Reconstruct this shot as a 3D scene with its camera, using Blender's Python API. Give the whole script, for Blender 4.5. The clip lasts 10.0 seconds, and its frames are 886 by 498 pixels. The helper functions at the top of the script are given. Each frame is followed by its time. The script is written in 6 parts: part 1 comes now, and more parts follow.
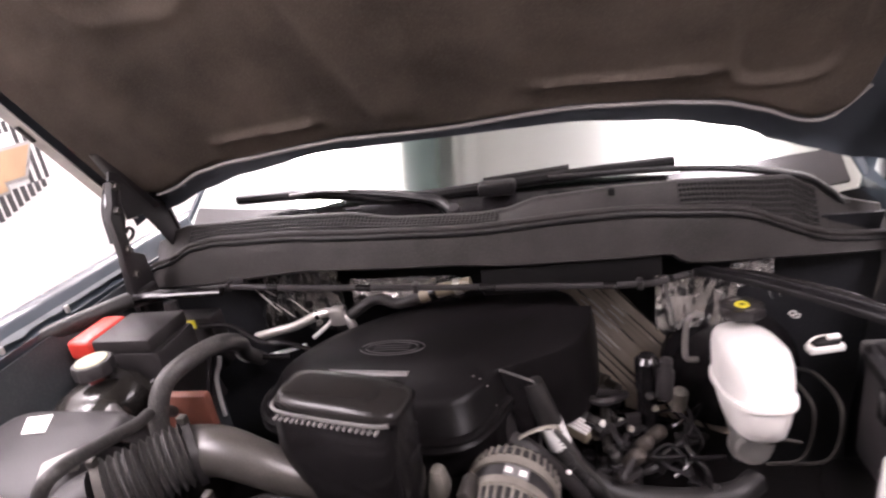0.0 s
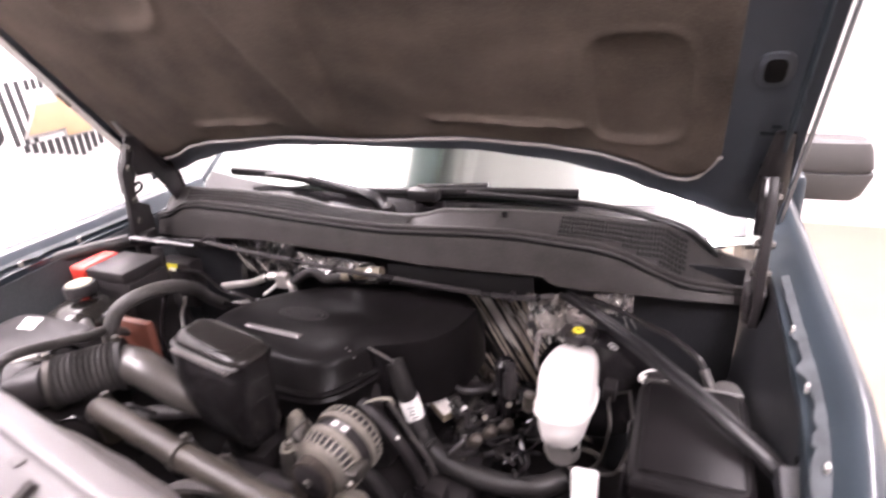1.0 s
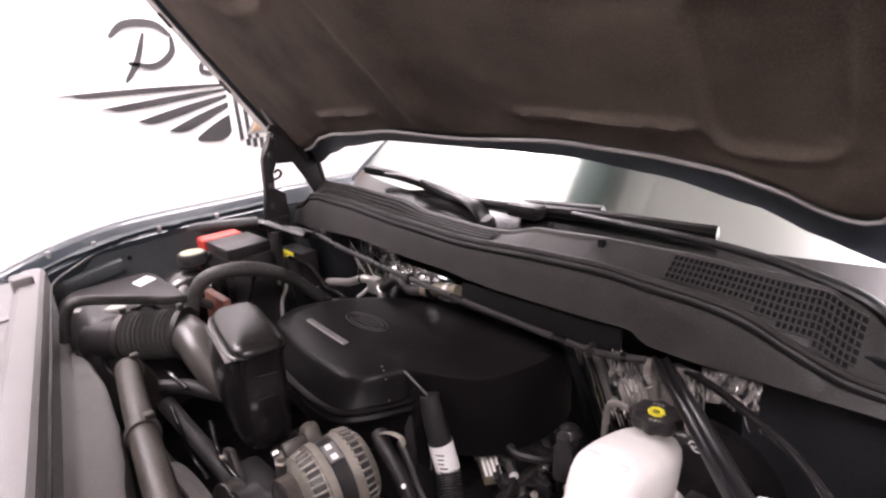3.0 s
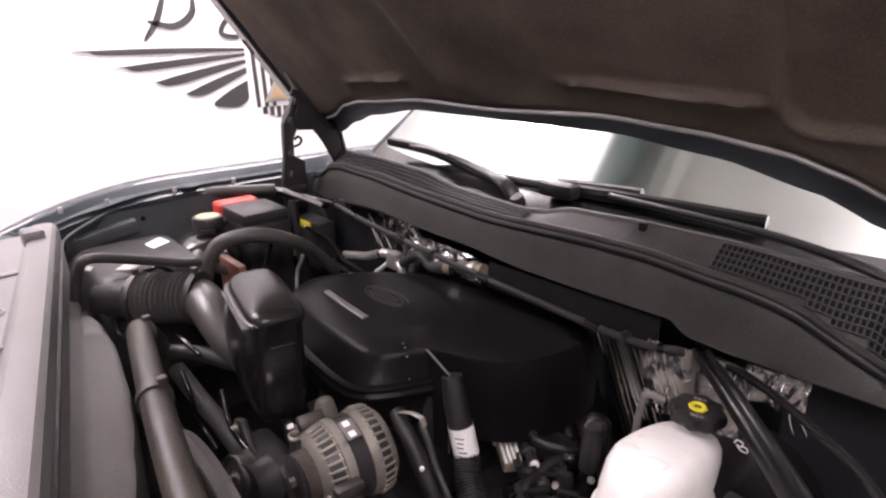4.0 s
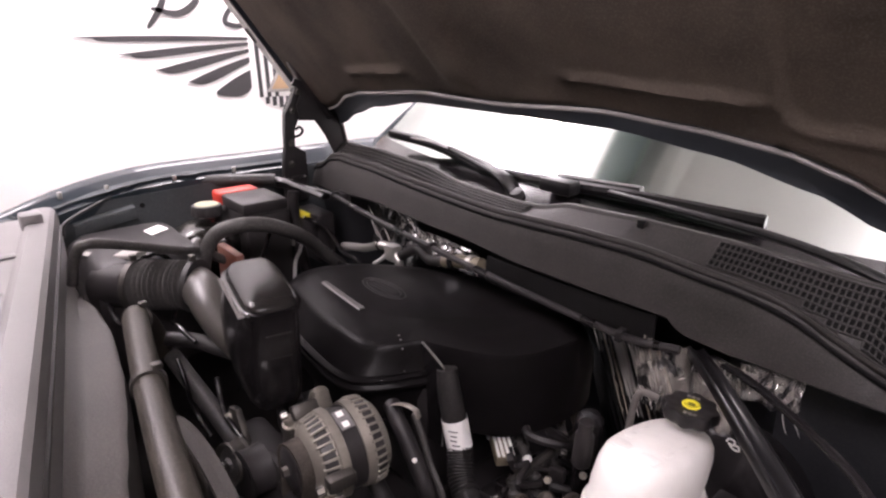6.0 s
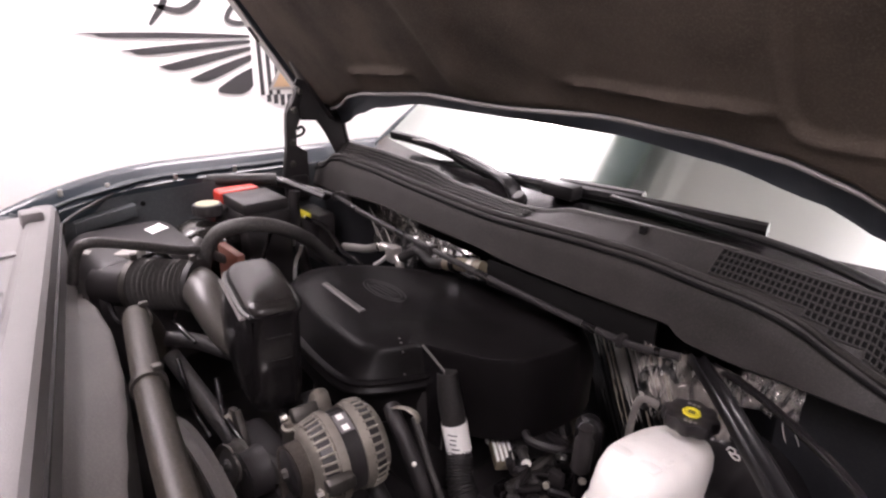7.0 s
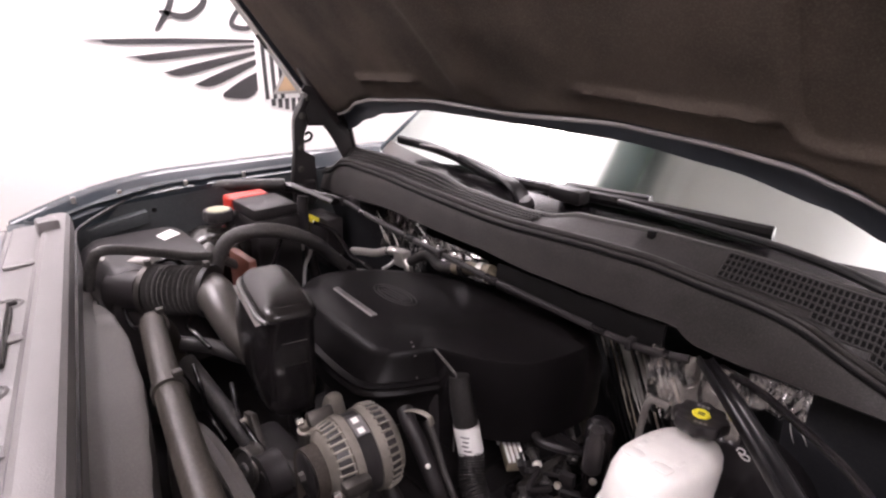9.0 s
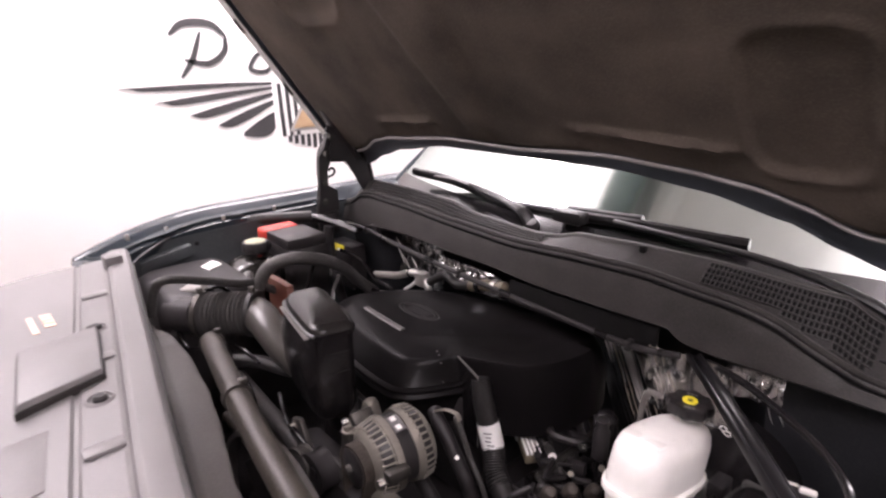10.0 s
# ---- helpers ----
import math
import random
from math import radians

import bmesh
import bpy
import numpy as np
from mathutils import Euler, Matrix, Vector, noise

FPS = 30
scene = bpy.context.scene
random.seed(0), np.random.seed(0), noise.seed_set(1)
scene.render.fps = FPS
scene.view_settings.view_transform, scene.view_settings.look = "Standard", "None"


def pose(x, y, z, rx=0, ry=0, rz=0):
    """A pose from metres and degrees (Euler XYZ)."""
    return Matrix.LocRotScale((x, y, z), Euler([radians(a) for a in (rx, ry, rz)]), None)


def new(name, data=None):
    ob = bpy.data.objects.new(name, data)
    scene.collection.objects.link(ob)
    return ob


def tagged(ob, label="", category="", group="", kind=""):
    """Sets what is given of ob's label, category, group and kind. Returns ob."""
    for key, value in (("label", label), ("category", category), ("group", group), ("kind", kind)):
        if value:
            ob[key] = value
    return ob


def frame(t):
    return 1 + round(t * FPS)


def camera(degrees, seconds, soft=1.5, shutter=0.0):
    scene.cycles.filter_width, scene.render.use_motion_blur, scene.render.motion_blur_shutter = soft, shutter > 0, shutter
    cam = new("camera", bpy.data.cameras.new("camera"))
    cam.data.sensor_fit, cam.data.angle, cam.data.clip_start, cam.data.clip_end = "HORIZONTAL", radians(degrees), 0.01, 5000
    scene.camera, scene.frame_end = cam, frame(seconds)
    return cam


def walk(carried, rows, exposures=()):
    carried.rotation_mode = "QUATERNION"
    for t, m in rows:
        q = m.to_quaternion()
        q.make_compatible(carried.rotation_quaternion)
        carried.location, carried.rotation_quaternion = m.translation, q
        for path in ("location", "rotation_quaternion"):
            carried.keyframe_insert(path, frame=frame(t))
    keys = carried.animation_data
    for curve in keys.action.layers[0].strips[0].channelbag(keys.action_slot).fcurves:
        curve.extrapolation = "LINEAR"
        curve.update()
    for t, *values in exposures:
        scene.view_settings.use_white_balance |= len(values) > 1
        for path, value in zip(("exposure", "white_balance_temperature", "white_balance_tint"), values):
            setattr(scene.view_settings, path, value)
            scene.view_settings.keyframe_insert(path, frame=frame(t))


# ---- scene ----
cam = camera(74.0, 10.0, soft=2.3, shutter=0.5)
# seconds, eye x, y, z, then yaw, pitch and lean in degrees
PATH = [
    (0, 0.2524, -0.1389, 1.6873, 13.96, -21.34, -9.26),
    (0.2, 0.3214, -0.1723, 1.7078, 15.12, -21.06, -7.81),
    (0.4, 0.4285, -0.2030, 1.7371, 18.59, -23.45, -5.45),
    (0.5, 0.4744, -0.2343, 1.7371, 18.06, -22.82, -2.49),
    (0.8, 0.5995, -0.2451, 1.7718, 21.16, -23.28, -1.86),
    (1, 0.6841, -0.1903, 1.7765, 23.55, -23.09, -3.88),
    (1.2, 0.8167, -0.0735, 1.7116, 30.40, -21.56, -3.41),
    (1.4, 0.8808, 0.0214, 1.6717, 36.71, -20.69, -3.64),
    (1.5, 0.9185, 0.1112, 1.6799, 39.99, -20.41, -3.70),
    (1.6, 0.9233, 0.1210, 1.6751, 41.03, -21.09, -3.74),
    (1.8, 0.9208, 0.1542, 1.6660, 42.38, -20.25, -2.27),
    (2, 0.9075, 0.1480, 1.6649, 44.81, -19.87, -1.86),
    (3.3, 0.8216, 0.1337, 1.6382, 47.35, -18.31, -2.78),
    (3.5, 0.8030, 0.1403, 1.6294, 47.82, -18.97, -2.23),
    (4, 0.7843, 0.1322, 1.6190, 47.74, -19.83, -0.04),
    (4.5, 0.7829, 0.1350, 1.6113, 48.18, -20.53, -0.71),
    (5, 0.7854, 0.1305, 1.6131, 48.32, -20.60, 0.95),
    (5.5, 0.7893, 0.1360, 1.6145, 47.87, -20.38, 1.06),
    (7, 0.7813, 0.1343, 1.6225, 47.65, -20.44, 1.96),
    (7.5, 0.7808, 0.1325, 1.6303, 47.61, -20.49, 2.31),
    (8, 0.7820, 0.1224, 1.6334, 47.87, -20.45, 1.56),
    (8.5, 0.7822, 0.1151, 1.6334, 47.44, -20.22, 1.53),
    (9, 0.7791, 0.1125, 1.6364, 47.75, -20.43, 1.52),
    (9.5, 0.7786, 0.0849, 1.6548, 47.51, -19.33, 2.25),
    (10, 0.8702, -0.0037, 1.6813, 48.42, -18.10, -0.71),
]
walk(cam, [(t, pose(x, y, z, 90 + pitch, 0, yaw) @ pose(0, 0, 0, 0, 0, lean)) for t, x, y, z, yaw, pitch, lean in PATH],
     exposures=[(0.0, 0.06, 6500, 29), (0.5, 0.42, 6500, 30), (1.0, 0.53, 6500, 30), (1.5, 0.40, 6500, 30), (2.0, 0.22, 6500, 29), (3.5, -0.30, 6500, 27), (4.5, -0.40, 6500, 28), (7.0, -0.42, 6500, 28), (10.0, -0.46, 6500, 28)])

from mathutils.bvhtree import BVHTree

# ---- world and lamps ----
world = bpy.data.worlds.new("world")
scene.world = world
world.use_nodes = True
world.node_tree.nodes["Background"].inputs[0].default_value = (0.9, 0.95, 1.0, 1)
world.node_tree.nodes["Background"].inputs[1].default_value = 0.3
LAMP = 42.0

# ---- materials ----


def mat(name, col, rough=0.5, metal=0.0, var=0.15, scale=9.0, bump=0.1, fine=160.0, spec=0.5, coat=0.0, rvar=0.15, alpha=1.0, trans=0.0, emit=0.0, dust=0.0, sss=0.0):
    """A surface with colour variation at a large scale, and fine bump and gloss variation at a small one."""
    m = bpy.data.materials.new(name)
    m.use_nodes = True
    nt = m.node_tree
    b = nt.nodes["Principled BSDF"]
    tc = nt.nodes.new("ShaderNodeTexCoord")
    n1 = nt.nodes.new("ShaderNodeTexNoise")
    n1.inputs["Scale"].default_value = scale
    n1.inputs["Detail"].default_value = 5
    n2 = nt.nodes.new("ShaderNodeTexNoise")
    n2.inputs["Scale"].default_value = fine
    n2.inputs["Detail"].default_value = 3
    for n in (n1, n2):
        nt.links.new(tc.outputs["Object"], n.inputs["Vector"])
    ramp = nt.nodes.new("ShaderNodeValToRGB")
    c = Vector(col[:3])
    ramp.color_ramp.elements[0].position, ramp.color_ramp.elements[1].position = 0.3, 0.7
    ramp.color_ramp.elements[0].color = (*(c * (1 - var)), 1)
    ramp.color_ramp.elements[1].color = (*(c * (1 + var)), 1)
    nt.links.new(n1.outputs["Fac"], ramp.inputs["Fac"])
    out = ramp.outputs["Color"]
    if dust:
        mix = nt.nodes.new("ShaderNodeMix")
        mix.data_type = "RGBA"
        r2 = nt.nodes.new("ShaderNodeValToRGB")
        r2.color_ramp.elements[0].position, r2.color_ramp.elements[1].position = 0.45, 0.75
        r2.color_ramp.elements[1].color = (dust, dust, dust, 1)
        nt.links.new(n2.outputs["Fac"], r2.inputs["Fac"])
        nt.links.new(r2.outputs["Color"], mix.inputs[0])
        nt.links.new(out, mix.inputs[6])
        mix.inputs[7].default_value = (0.32, 0.29, 0.26, 1)
        out = mix.outputs[2]
    nt.links.new(out, b.inputs["Base Color"])
    mr = nt.nodes.new("ShaderNodeMapRange")
    mr.inputs["To Min"].default_value, mr.inputs["To Max"].default_value = max(0.02, rough * (1 - rvar)), min(1, rough * (1 + rvar))
    nt.links.new(n1.outputs["Fac"], mr.inputs["Value"])
    nt.links.new(mr.outputs[0], b.inputs["Roughness"])
    if bump:
        bp = nt.nodes.new("ShaderNodeBump")
        bp.inputs["Strength"].default_value, bp.inputs["Distance"].default_value = bump, 0.002
        nt.links.new(n2.outputs["Fac"], bp.inputs["Height"])
        nt.links.new(bp.outputs["Normal"], b.inputs["Normal"])
    b.inputs["Metallic"].default_value = metal
    b.inputs["Specular IOR Level"].default_value = spec
    b.inputs["Coat Weight"].default_value = coat
    b.inputs["Alpha"].default_value = alpha
    b.inputs["Transmission Weight"].default_value = trans
    b.inputs["Subsurface Weight"].default_value = sss
    if sss:
        b.inputs["Subsurface Radius"].default_value = (0.02, 0.02, 0.02)
    if emit:
        b.inputs["Emission Color"].default_value = (1.0, 0.985, 0.96, 1)
        b.inputs["Emission Strength"].default_value = emit
    return m


PAINT = mat("paint_slate", (0.020, 0.027, 0.033), 0.45, 0.0, 0.14, 5, 0.03, 300, 0.1, coat=0.5)
FLANGE = mat("flange_paint", (0.05, 0.056, 0.060), 0.6, 0.0, 0.3, 20, 0.08, 200, 0.12)
APRON_LIT = mat("apron_paint_lit", (0.036, 0.041, 0.044), 0.5, 0.0, 0.25, 7, 0.06, 200, 0.25, dust=0.05)
WIPER = mat("wiper_plastic", (0.007, 0.0065, 0.0068), 0.36, 0, 0.2, 12, 0.06, 240, 0.22)
PALE_PLUG = mat("pale_plug", (0.30, 0.285, 0.27), 0.5, 0, 0.15, 20, 0.08, 200)
PALE_LIT_PAINT = mat("paint_pale_lit", (0.36, 0.35, 0.33), 0.4, 0.2, 0.2, 20, 0.05, 200, 0.5, 0.3)
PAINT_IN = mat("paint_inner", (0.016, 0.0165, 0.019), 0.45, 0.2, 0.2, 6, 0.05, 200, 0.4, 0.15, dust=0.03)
FRAME = mat("paint_frame", (0.052, 0.060, 0.072), 0.45, 0.1, 0.14, 6, 0.05, 200, 0.3, 0.1)
BRACE = mat("brace_paint", (0.006, 0.0055, 0.006), 0.3, 0, 0.2, 12, 0.06, 240, 0.2)
BLACK = mat("black_plastic", (0.017, 0.015, 0.0155), 0.44, 0, 0.3, 12, 0.1, 240, 0.3, dust=0.012)
BLACK_GLOSS = mat("black_gloss", (0.0085, 0.0075, 0.008), 0.2, 0, 0.3, 10, 0.05, 200, 0.45)
BLACK_SATIN = mat("black_satin", (0.0058, 0.0051, 0.0054), 0.36, 0, 0.3, 8, 0.1, 420, 0.075, dust=0.003)
LID = mat("lid_plastic", (0.013, 0.0115, 0.011), 0.24, 0, 0.15, 10, 0.05, 300, 0.22)
RUBBER = mat("rubber", (0.014, 0.0128, 0.0128), 0.5, 0, 0.3, 15, 0.15, 220, 0.4, dust=0.03)
BEAD = mat("bead_rubber", (0.2, 0.185, 0.18), 0.45, 0, 0.1, 15, 0.05, 200)
RUBBER_GREY = mat("rubber_grey", (0.032, 0.03, 0.029), 0.5, 0, 0.2, 15, 0.12, 200, 0.4, dust=0.1)
COWL = mat("cowl_plastic", (0.0200, 0.0178, 0.0172), 0.5, 0, 0.26, 14, 0.22, 500, 0.22, dust=0.06)
COWL_DARK = mat("cowl_slot", (0.004, 0.0036, 0.0037), 0.7, 0, 0.15, 10, 0.1, 300, 0.12)
SHIELD = mat("shield_plastic", (0.138, 0.130, 0.131), 0.42, 0, 0.13, 6, 0.2, 480, 0.45, dust=0.12)
SHROUD = mat("shroud_plastic", (0.088, 0.08, 0.076), 0.5, 0, 0.15, 8, 0.2, 300, 0.4, dust=0.12)
FELT = mat("felt", (0.058, 0.046, 0.037), 0.95, 0, 0.55, 4.5, 0.3, 350, 0.15, dust=0.1)
WHITE = mat("white_plastic", (0.80, 0.775, 0.74), 0.42, 0, 0.07, 18, 0.22, 60, 0.45, sss=0.25)
LABEL = mat("label_paper", (0.8, 0.79, 0.77), 0.5, 0, 0.05, 30, 0.05, 200)
INK = mat("ink", (0.03, 0.03, 0.03), 0.6, 0, 0.1, 20, 0)
YELLOW = mat("yellow_plastic", (0.52, 0.45, 0.02), 0.45, 0, 0.1, 30, 0.05, 200)
RED = mat("red_plastic", (0.46, 0.035, 0.022), 0.4, 0, 0.15, 20, 0.05, 200)
RUST = mat("brown_panel", (0.095, 0.03, 0.018), 0.55, 0, 0.25, 20, 0.1, 150)
ORANGE = mat("orange_ink", (0.78, 0.55, 0.42), 0.5, 0, 0.1, 20, 0)
ALLOY = mat("cast_alloy", (0.20, 0.184, 0.158), 0.5, 0.5, 0.25, 25, 0.35, 220, 0.5, dust=0.15)
ALLOY_DARK = mat("dark_alloy", (0.06, 0.055, 0.05), 0.5, 0.7, 0.25, 25, 0.3, 200)
STEEL = mat("steel", (0.6, 0.59, 0.57), 0.22, 1.0, 0.1, 30, 0.05, 200)
PIPE_ALLOY = mat("pipe_alloy", (0.55, 0.53, 0.5), 0.3, 0.8, 0.1, 25, 0.1, 200)
BRIGHT = mat("bright_tube", (0.78, 0.77, 0.75), 0.36, 0.5, 0.06, 25, 0.05, 200)
DUCT = mat("duct_plastic", (0.042, 0.038, 0.034), 0.34, 0, 0.25, 14, 0.1, 300, 0.5, dust=0.06)
GREY_PIPE = mat("grey_tube", (0.09, 0.085, 0.082), 0.32, 0, 0.12, 10, 0.1, 300, 0.5)
BELT = mat("belt_rubber", (0.035, 0.028, 0.023), 0.6, 0, 0.25, 18, 0.12, 260, 0.3, dust=0.1)
HOSE_TAN = mat("dusty_hose", (0.027, 0.022, 0.017), 0.46, 0, 0.25, 12, 0.1, 240, 0.35, dust=0.08)
WALL = mat("wall_paint", (0.84, 0.83, 0.82), 0.6, 0, 0.02, 1.5, 0.05, 120, 0.3)
DOOR = mat("door_paint", (0.72, 0.71, 0.69), 0.5, 0, 0.05, 2, 0.05, 120, 0.3)
CEIL = mat("ceiling_paint", (0.70, 0.69, 0.68), 0.7, 0, 0.05, 1.5, 0.05, 120, 0.3)
FLOOR = mat("floor_epoxy", (0.26, 0.22, 0.175), 0.4, 0, 0.08, 2.5, 0.05, 90, 0.4, dust=0.1)
GLOW = mat("lamp_diffuser", (0.9, 0.9, 0.9), 0.5, 0, 0, 5, 0, emit=LAMP)
TUBE_OFF = mat("tube_glass", (0.75, 0.75, 0.74), 0.3, 0, 0.02, 5, 0)
DECAL = mat("decal_black", (0.035, 0.033, 0.035), 0.5, 0, 0.1, 3, 0)
GOLD = mat("decal_gold", (0.36, 0.24, 0.14), 0.5, 0, 0.25, 3, 0)
SILVER_DECAL = mat("decal_grey", (0.3, 0.29, 0.28), 0.5, 0, 0.1, 3, 0)
MIRROR_SHELL = mat("mirror_shell", (0.075, 0.072, 0.07), 0.5, 0, 0.08, 10, 0.1, 400, 0.4)
TAN = mat("tan_fitting", (0.16, 0.135, 0.095), 0.45, 0, 0.2, 20, 0.1, 200)
TEAL = mat("dark_teal", (0.10, 0.14, 0.135), 0.5, 0, 0.15, 4, 0.05, 100)


def film_material(name, haze, share):
    """Clear glossy film with some haze in it."""
    m = bpy.data.materials.new(name)
    m.use_nodes = True
    nt = m.node_tree
    nt.nodes.remove(nt.nodes["Principled BSDF"])
    gloss, clear, mix, fres = nt.nodes.new("ShaderNodeBsdfGlossy"), nt.nodes.new("ShaderNodeBsdfTransparent"), nt.nodes.new("ShaderNodeMixShader"), nt.nodes.new("ShaderNodeFresnel")
    gloss.inputs["Roughness"].default_value = 0.2
    clear.inputs["Color"].default_value = (0.86, 0.85, 0.84, 1)
    fres.inputs["IOR"].default_value = 1.6
    nt.links.new(fres.outputs[0], mix.inputs[0])
    dull, body = nt.nodes.new("ShaderNodeBsdfDiffuse"), nt.nodes.new("ShaderNodeMixShader")
    dull.inputs["Color"].default_value = (*haze, 1)
    body.inputs[0].default_value = share
    nt.links.new(clear.outputs[0], body.inputs[1])
    nt.links.new(dull.outputs[0], body.inputs[2])
    nt.links.new(body.outputs[0], mix.inputs[1])
    nt.links.new(gloss.outputs[0], mix.inputs[2])
    nt.links.new(mix.outputs[0], nt.nodes["Material Output"].inputs["Surface"])
    return m


WRAP = film_material("clear_film", (0.34, 0.31, 0.28), 0.45)
HAZY = film_material("brownish_film", (0.56, 0.49, 0.41), 0.72)
SMOKY = mat("smoky_plastic", (0.016, 0.0145, 0.013), 0.2, 0, 0.25, 14, 0.06, 200, 0.5)
# near-white, draws the shine along film folds
FOLD_GLINT = mat("film_glint", (0.90, 0.87, 0.84), 0.25, 0.35, 0.05, 20, 0, spec=0.8)
GLASS = bpy.data.materials.new("windshield_glass")
GLASS.use_nodes = True
gn = GLASS.node_tree
gn.nodes.remove(gn.nodes["Principled BSDF"])
g_gloss, g_clear, g_mix = gn.nodes.new("ShaderNodeBsdfGlossy"), gn.nodes.new("ShaderNodeBsdfTransparent"), gn.nodes.new("ShaderNodeMixShader")
g_gloss.inputs["Roughness"].default_value = 0.10
g_gloss.inputs["Color"].default_value = (0.66, 0.71, 0.675, 1)
g_clear.inputs["Color"].default_value = (0.64, 0.70, 0.66, 1)
g_fres = gn.nodes.new("ShaderNodeLayerWeight")
g_fres.inputs["Blend"].default_value = 0.945
gn.links.new(g_fres.outputs[0], g_mix.inputs[0])
gn.links.new(g_clear.outputs[0], g_mix.inputs[1])
gn.links.new(g_gloss.outputs[0], g_mix.inputs[2])
gn.links.new(g_mix.outputs[0], gn.nodes["Material Output"].inputs["Surface"])
TINT = GLASS.copy()
TINT.name = "tinted_glass"
for node in TINT.node_tree.nodes:
    if node.bl_idname == "ShaderNodeBsdfTransparent":
        node.inputs["Color"].default_value = (0.5, 0.54, 0.51, 1)
    if node.bl_idname == "ShaderNodeLayerWeight":
        node.inputs["Blend"].default_value = 0.5
CHROME = mat("mirror_glass", (0.9, 0.9, 0.9), 0.02, 1.0, 0, 5, 0)

# ---- mesh builders ----


def thing(name, at, label, category, group="", kind=""):
    e = new(name)
    e.location = at
    e.empty_display_size = 0.05
    return tagged(e, label, category, group, kind)


def mesh_of(name, bm, material, angle=35, bevel_normals=True):
    bmesh.ops.recalc_face_normals(bm, faces=bm.faces[:])
    me = bpy.data.meshes.new(name)
    bm.to_mesh(me)
    bm.free()
    me.polygons.foreach_set("use_smooth", [True] * len(me.polygons))
    me.set_sharp_from_angle(angle=radians(angle))
    me.materials.append(material)
    return me


def part(name, bm, material, parent=None, label="", angle=35):
    """One mesh, built in world metres, as a part of a thing or of a part."""
    ob = new(name, mesh_of(name, bm, material, angle))
    if parent is not None:
        ob.parent = parent
        if parent.type == "EMPTY":
            ob.matrix_parent_inverse = Matrix.Translation(parent.location).inverted()
    if label:
        ob["label"] = label
    return ob


def solo(name, bm, material, label, category, group="", kind="", angle=35):
    return tagged(part(name, bm, material, angle=angle), label, category, group, kind)


def spline(points, per=8):
    """Catmull-Rom through the points."""
    p = [Vector(q) for q in points]
    if len(p) == 2:
        return [p[0].lerp(p[1], i / per) for i in range(per + 1)]
    p = [p[0] * 2 - p[1]] + p + [p[-1] * 2 - p[-2]]
    out = []
    for i in range(1, len(p) - 2):
        for k in range(per):
            t = k / per
            out.append(0.5 * ((2 * p[i]) + (p[i + 1] - p[i - 1]) * t + (2 * p[i - 1] - 5 * p[i] + 4 * p[i + 1] - p[i + 2]) * t * t
                              + (3 * p[i] - p[i - 1] - 3 * p[i + 1] + p[i + 2]) * t ** 3))
    out.append(p[-2])
    return out


def tube(points, r, sides=12, per=8, caps=True, bm=None, flat=1.0, rings=0, depth=0.0):
    """A round tube along a smooth line. r: metres, or a function of 0..1; rings and depth: corrugations."""
    bm = bm or bmesh.new()
    line = spline(points, per if not rings else max(per, int(rings * 6 / max(1, len(points) - 1)) + 1))
    n = len(line)
    up = Vector((0, 0, 1))
    loops = []
    side = None
    for i, q in enumerate(line):
        tan = (line[min(i + 1, n - 1)] - line[max(i - 1, 0)]).normalized()
        if side is None:
            side = tan.cross(up if abs(tan.z) < 0.9 else Vector((0, 1, 0))).normalized()
        side = (side - tan * side.dot(tan)).normalized()
        top = side.cross(tan)
        s = i / (n - 1)
        rad = r(s) if callable(r) else r
        if rings:
            rad += depth * (0.5 + 0.5 * math.cos(s * rings * math.tau)) - depth
        loops.append([bm.verts.new(q + side * math.cos(a) * rad + top * math.sin(a) * rad * flat) for a in [k * math.tau / sides for k in range(sides)]])
    for a, b in zip(loops, loops[1:]):
        for k in range(sides):
            bm.faces.new((a[k], a[(k + 1) % sides], b[(k + 1) % sides], b[k]))
    if caps:
        bm.faces.new(loops[0])
        bm.faces.new(loops[-1])
    return bm


def lathe(profile, m=None, sides=28, bm=None, lobes=0, lobe=0.0, hollow=False):
    """Turns (radius, height) pairs about local z, placed by m. lobes: a knurled edge."""
    bm = bm or bmesh.new()
    m = m or Matrix()
    loops = []
    for r, z in profile:
        loops.append([bm.verts.new(m @ Vector((math.cos(a) * r * (1 + lobe * math.cos(lobes * a)), math.sin(a) * r * (1 + lobe * math.cos(lobes * a)), z)))
                      for a in [k * math.tau / sides for k in range(sides)]])
    for a, b in zip(loops, loops[1:]):
        for k in range(sides):
            bm.faces.new((a[k], a[(k + 1) % sides], b[(k + 1) % sides], b[k]))
    if hollow:
        for k in range(sides):
            bm.faces.new((loops[-1][k], loops[-1][(k + 1) % sides], loops[0][(k + 1) % sides], loops[0][k]))
    if profile[0][0] > 1e-5 and not hollow:
        bm.faces.new(loops[0])
    if profile[-1][0] > 1e-5 and not hollow:
        bm.faces.new(loops[-1])
    bmesh.ops.remove_doubles(bm, verts=bm.verts[:], dist=1e-6)
    return bm


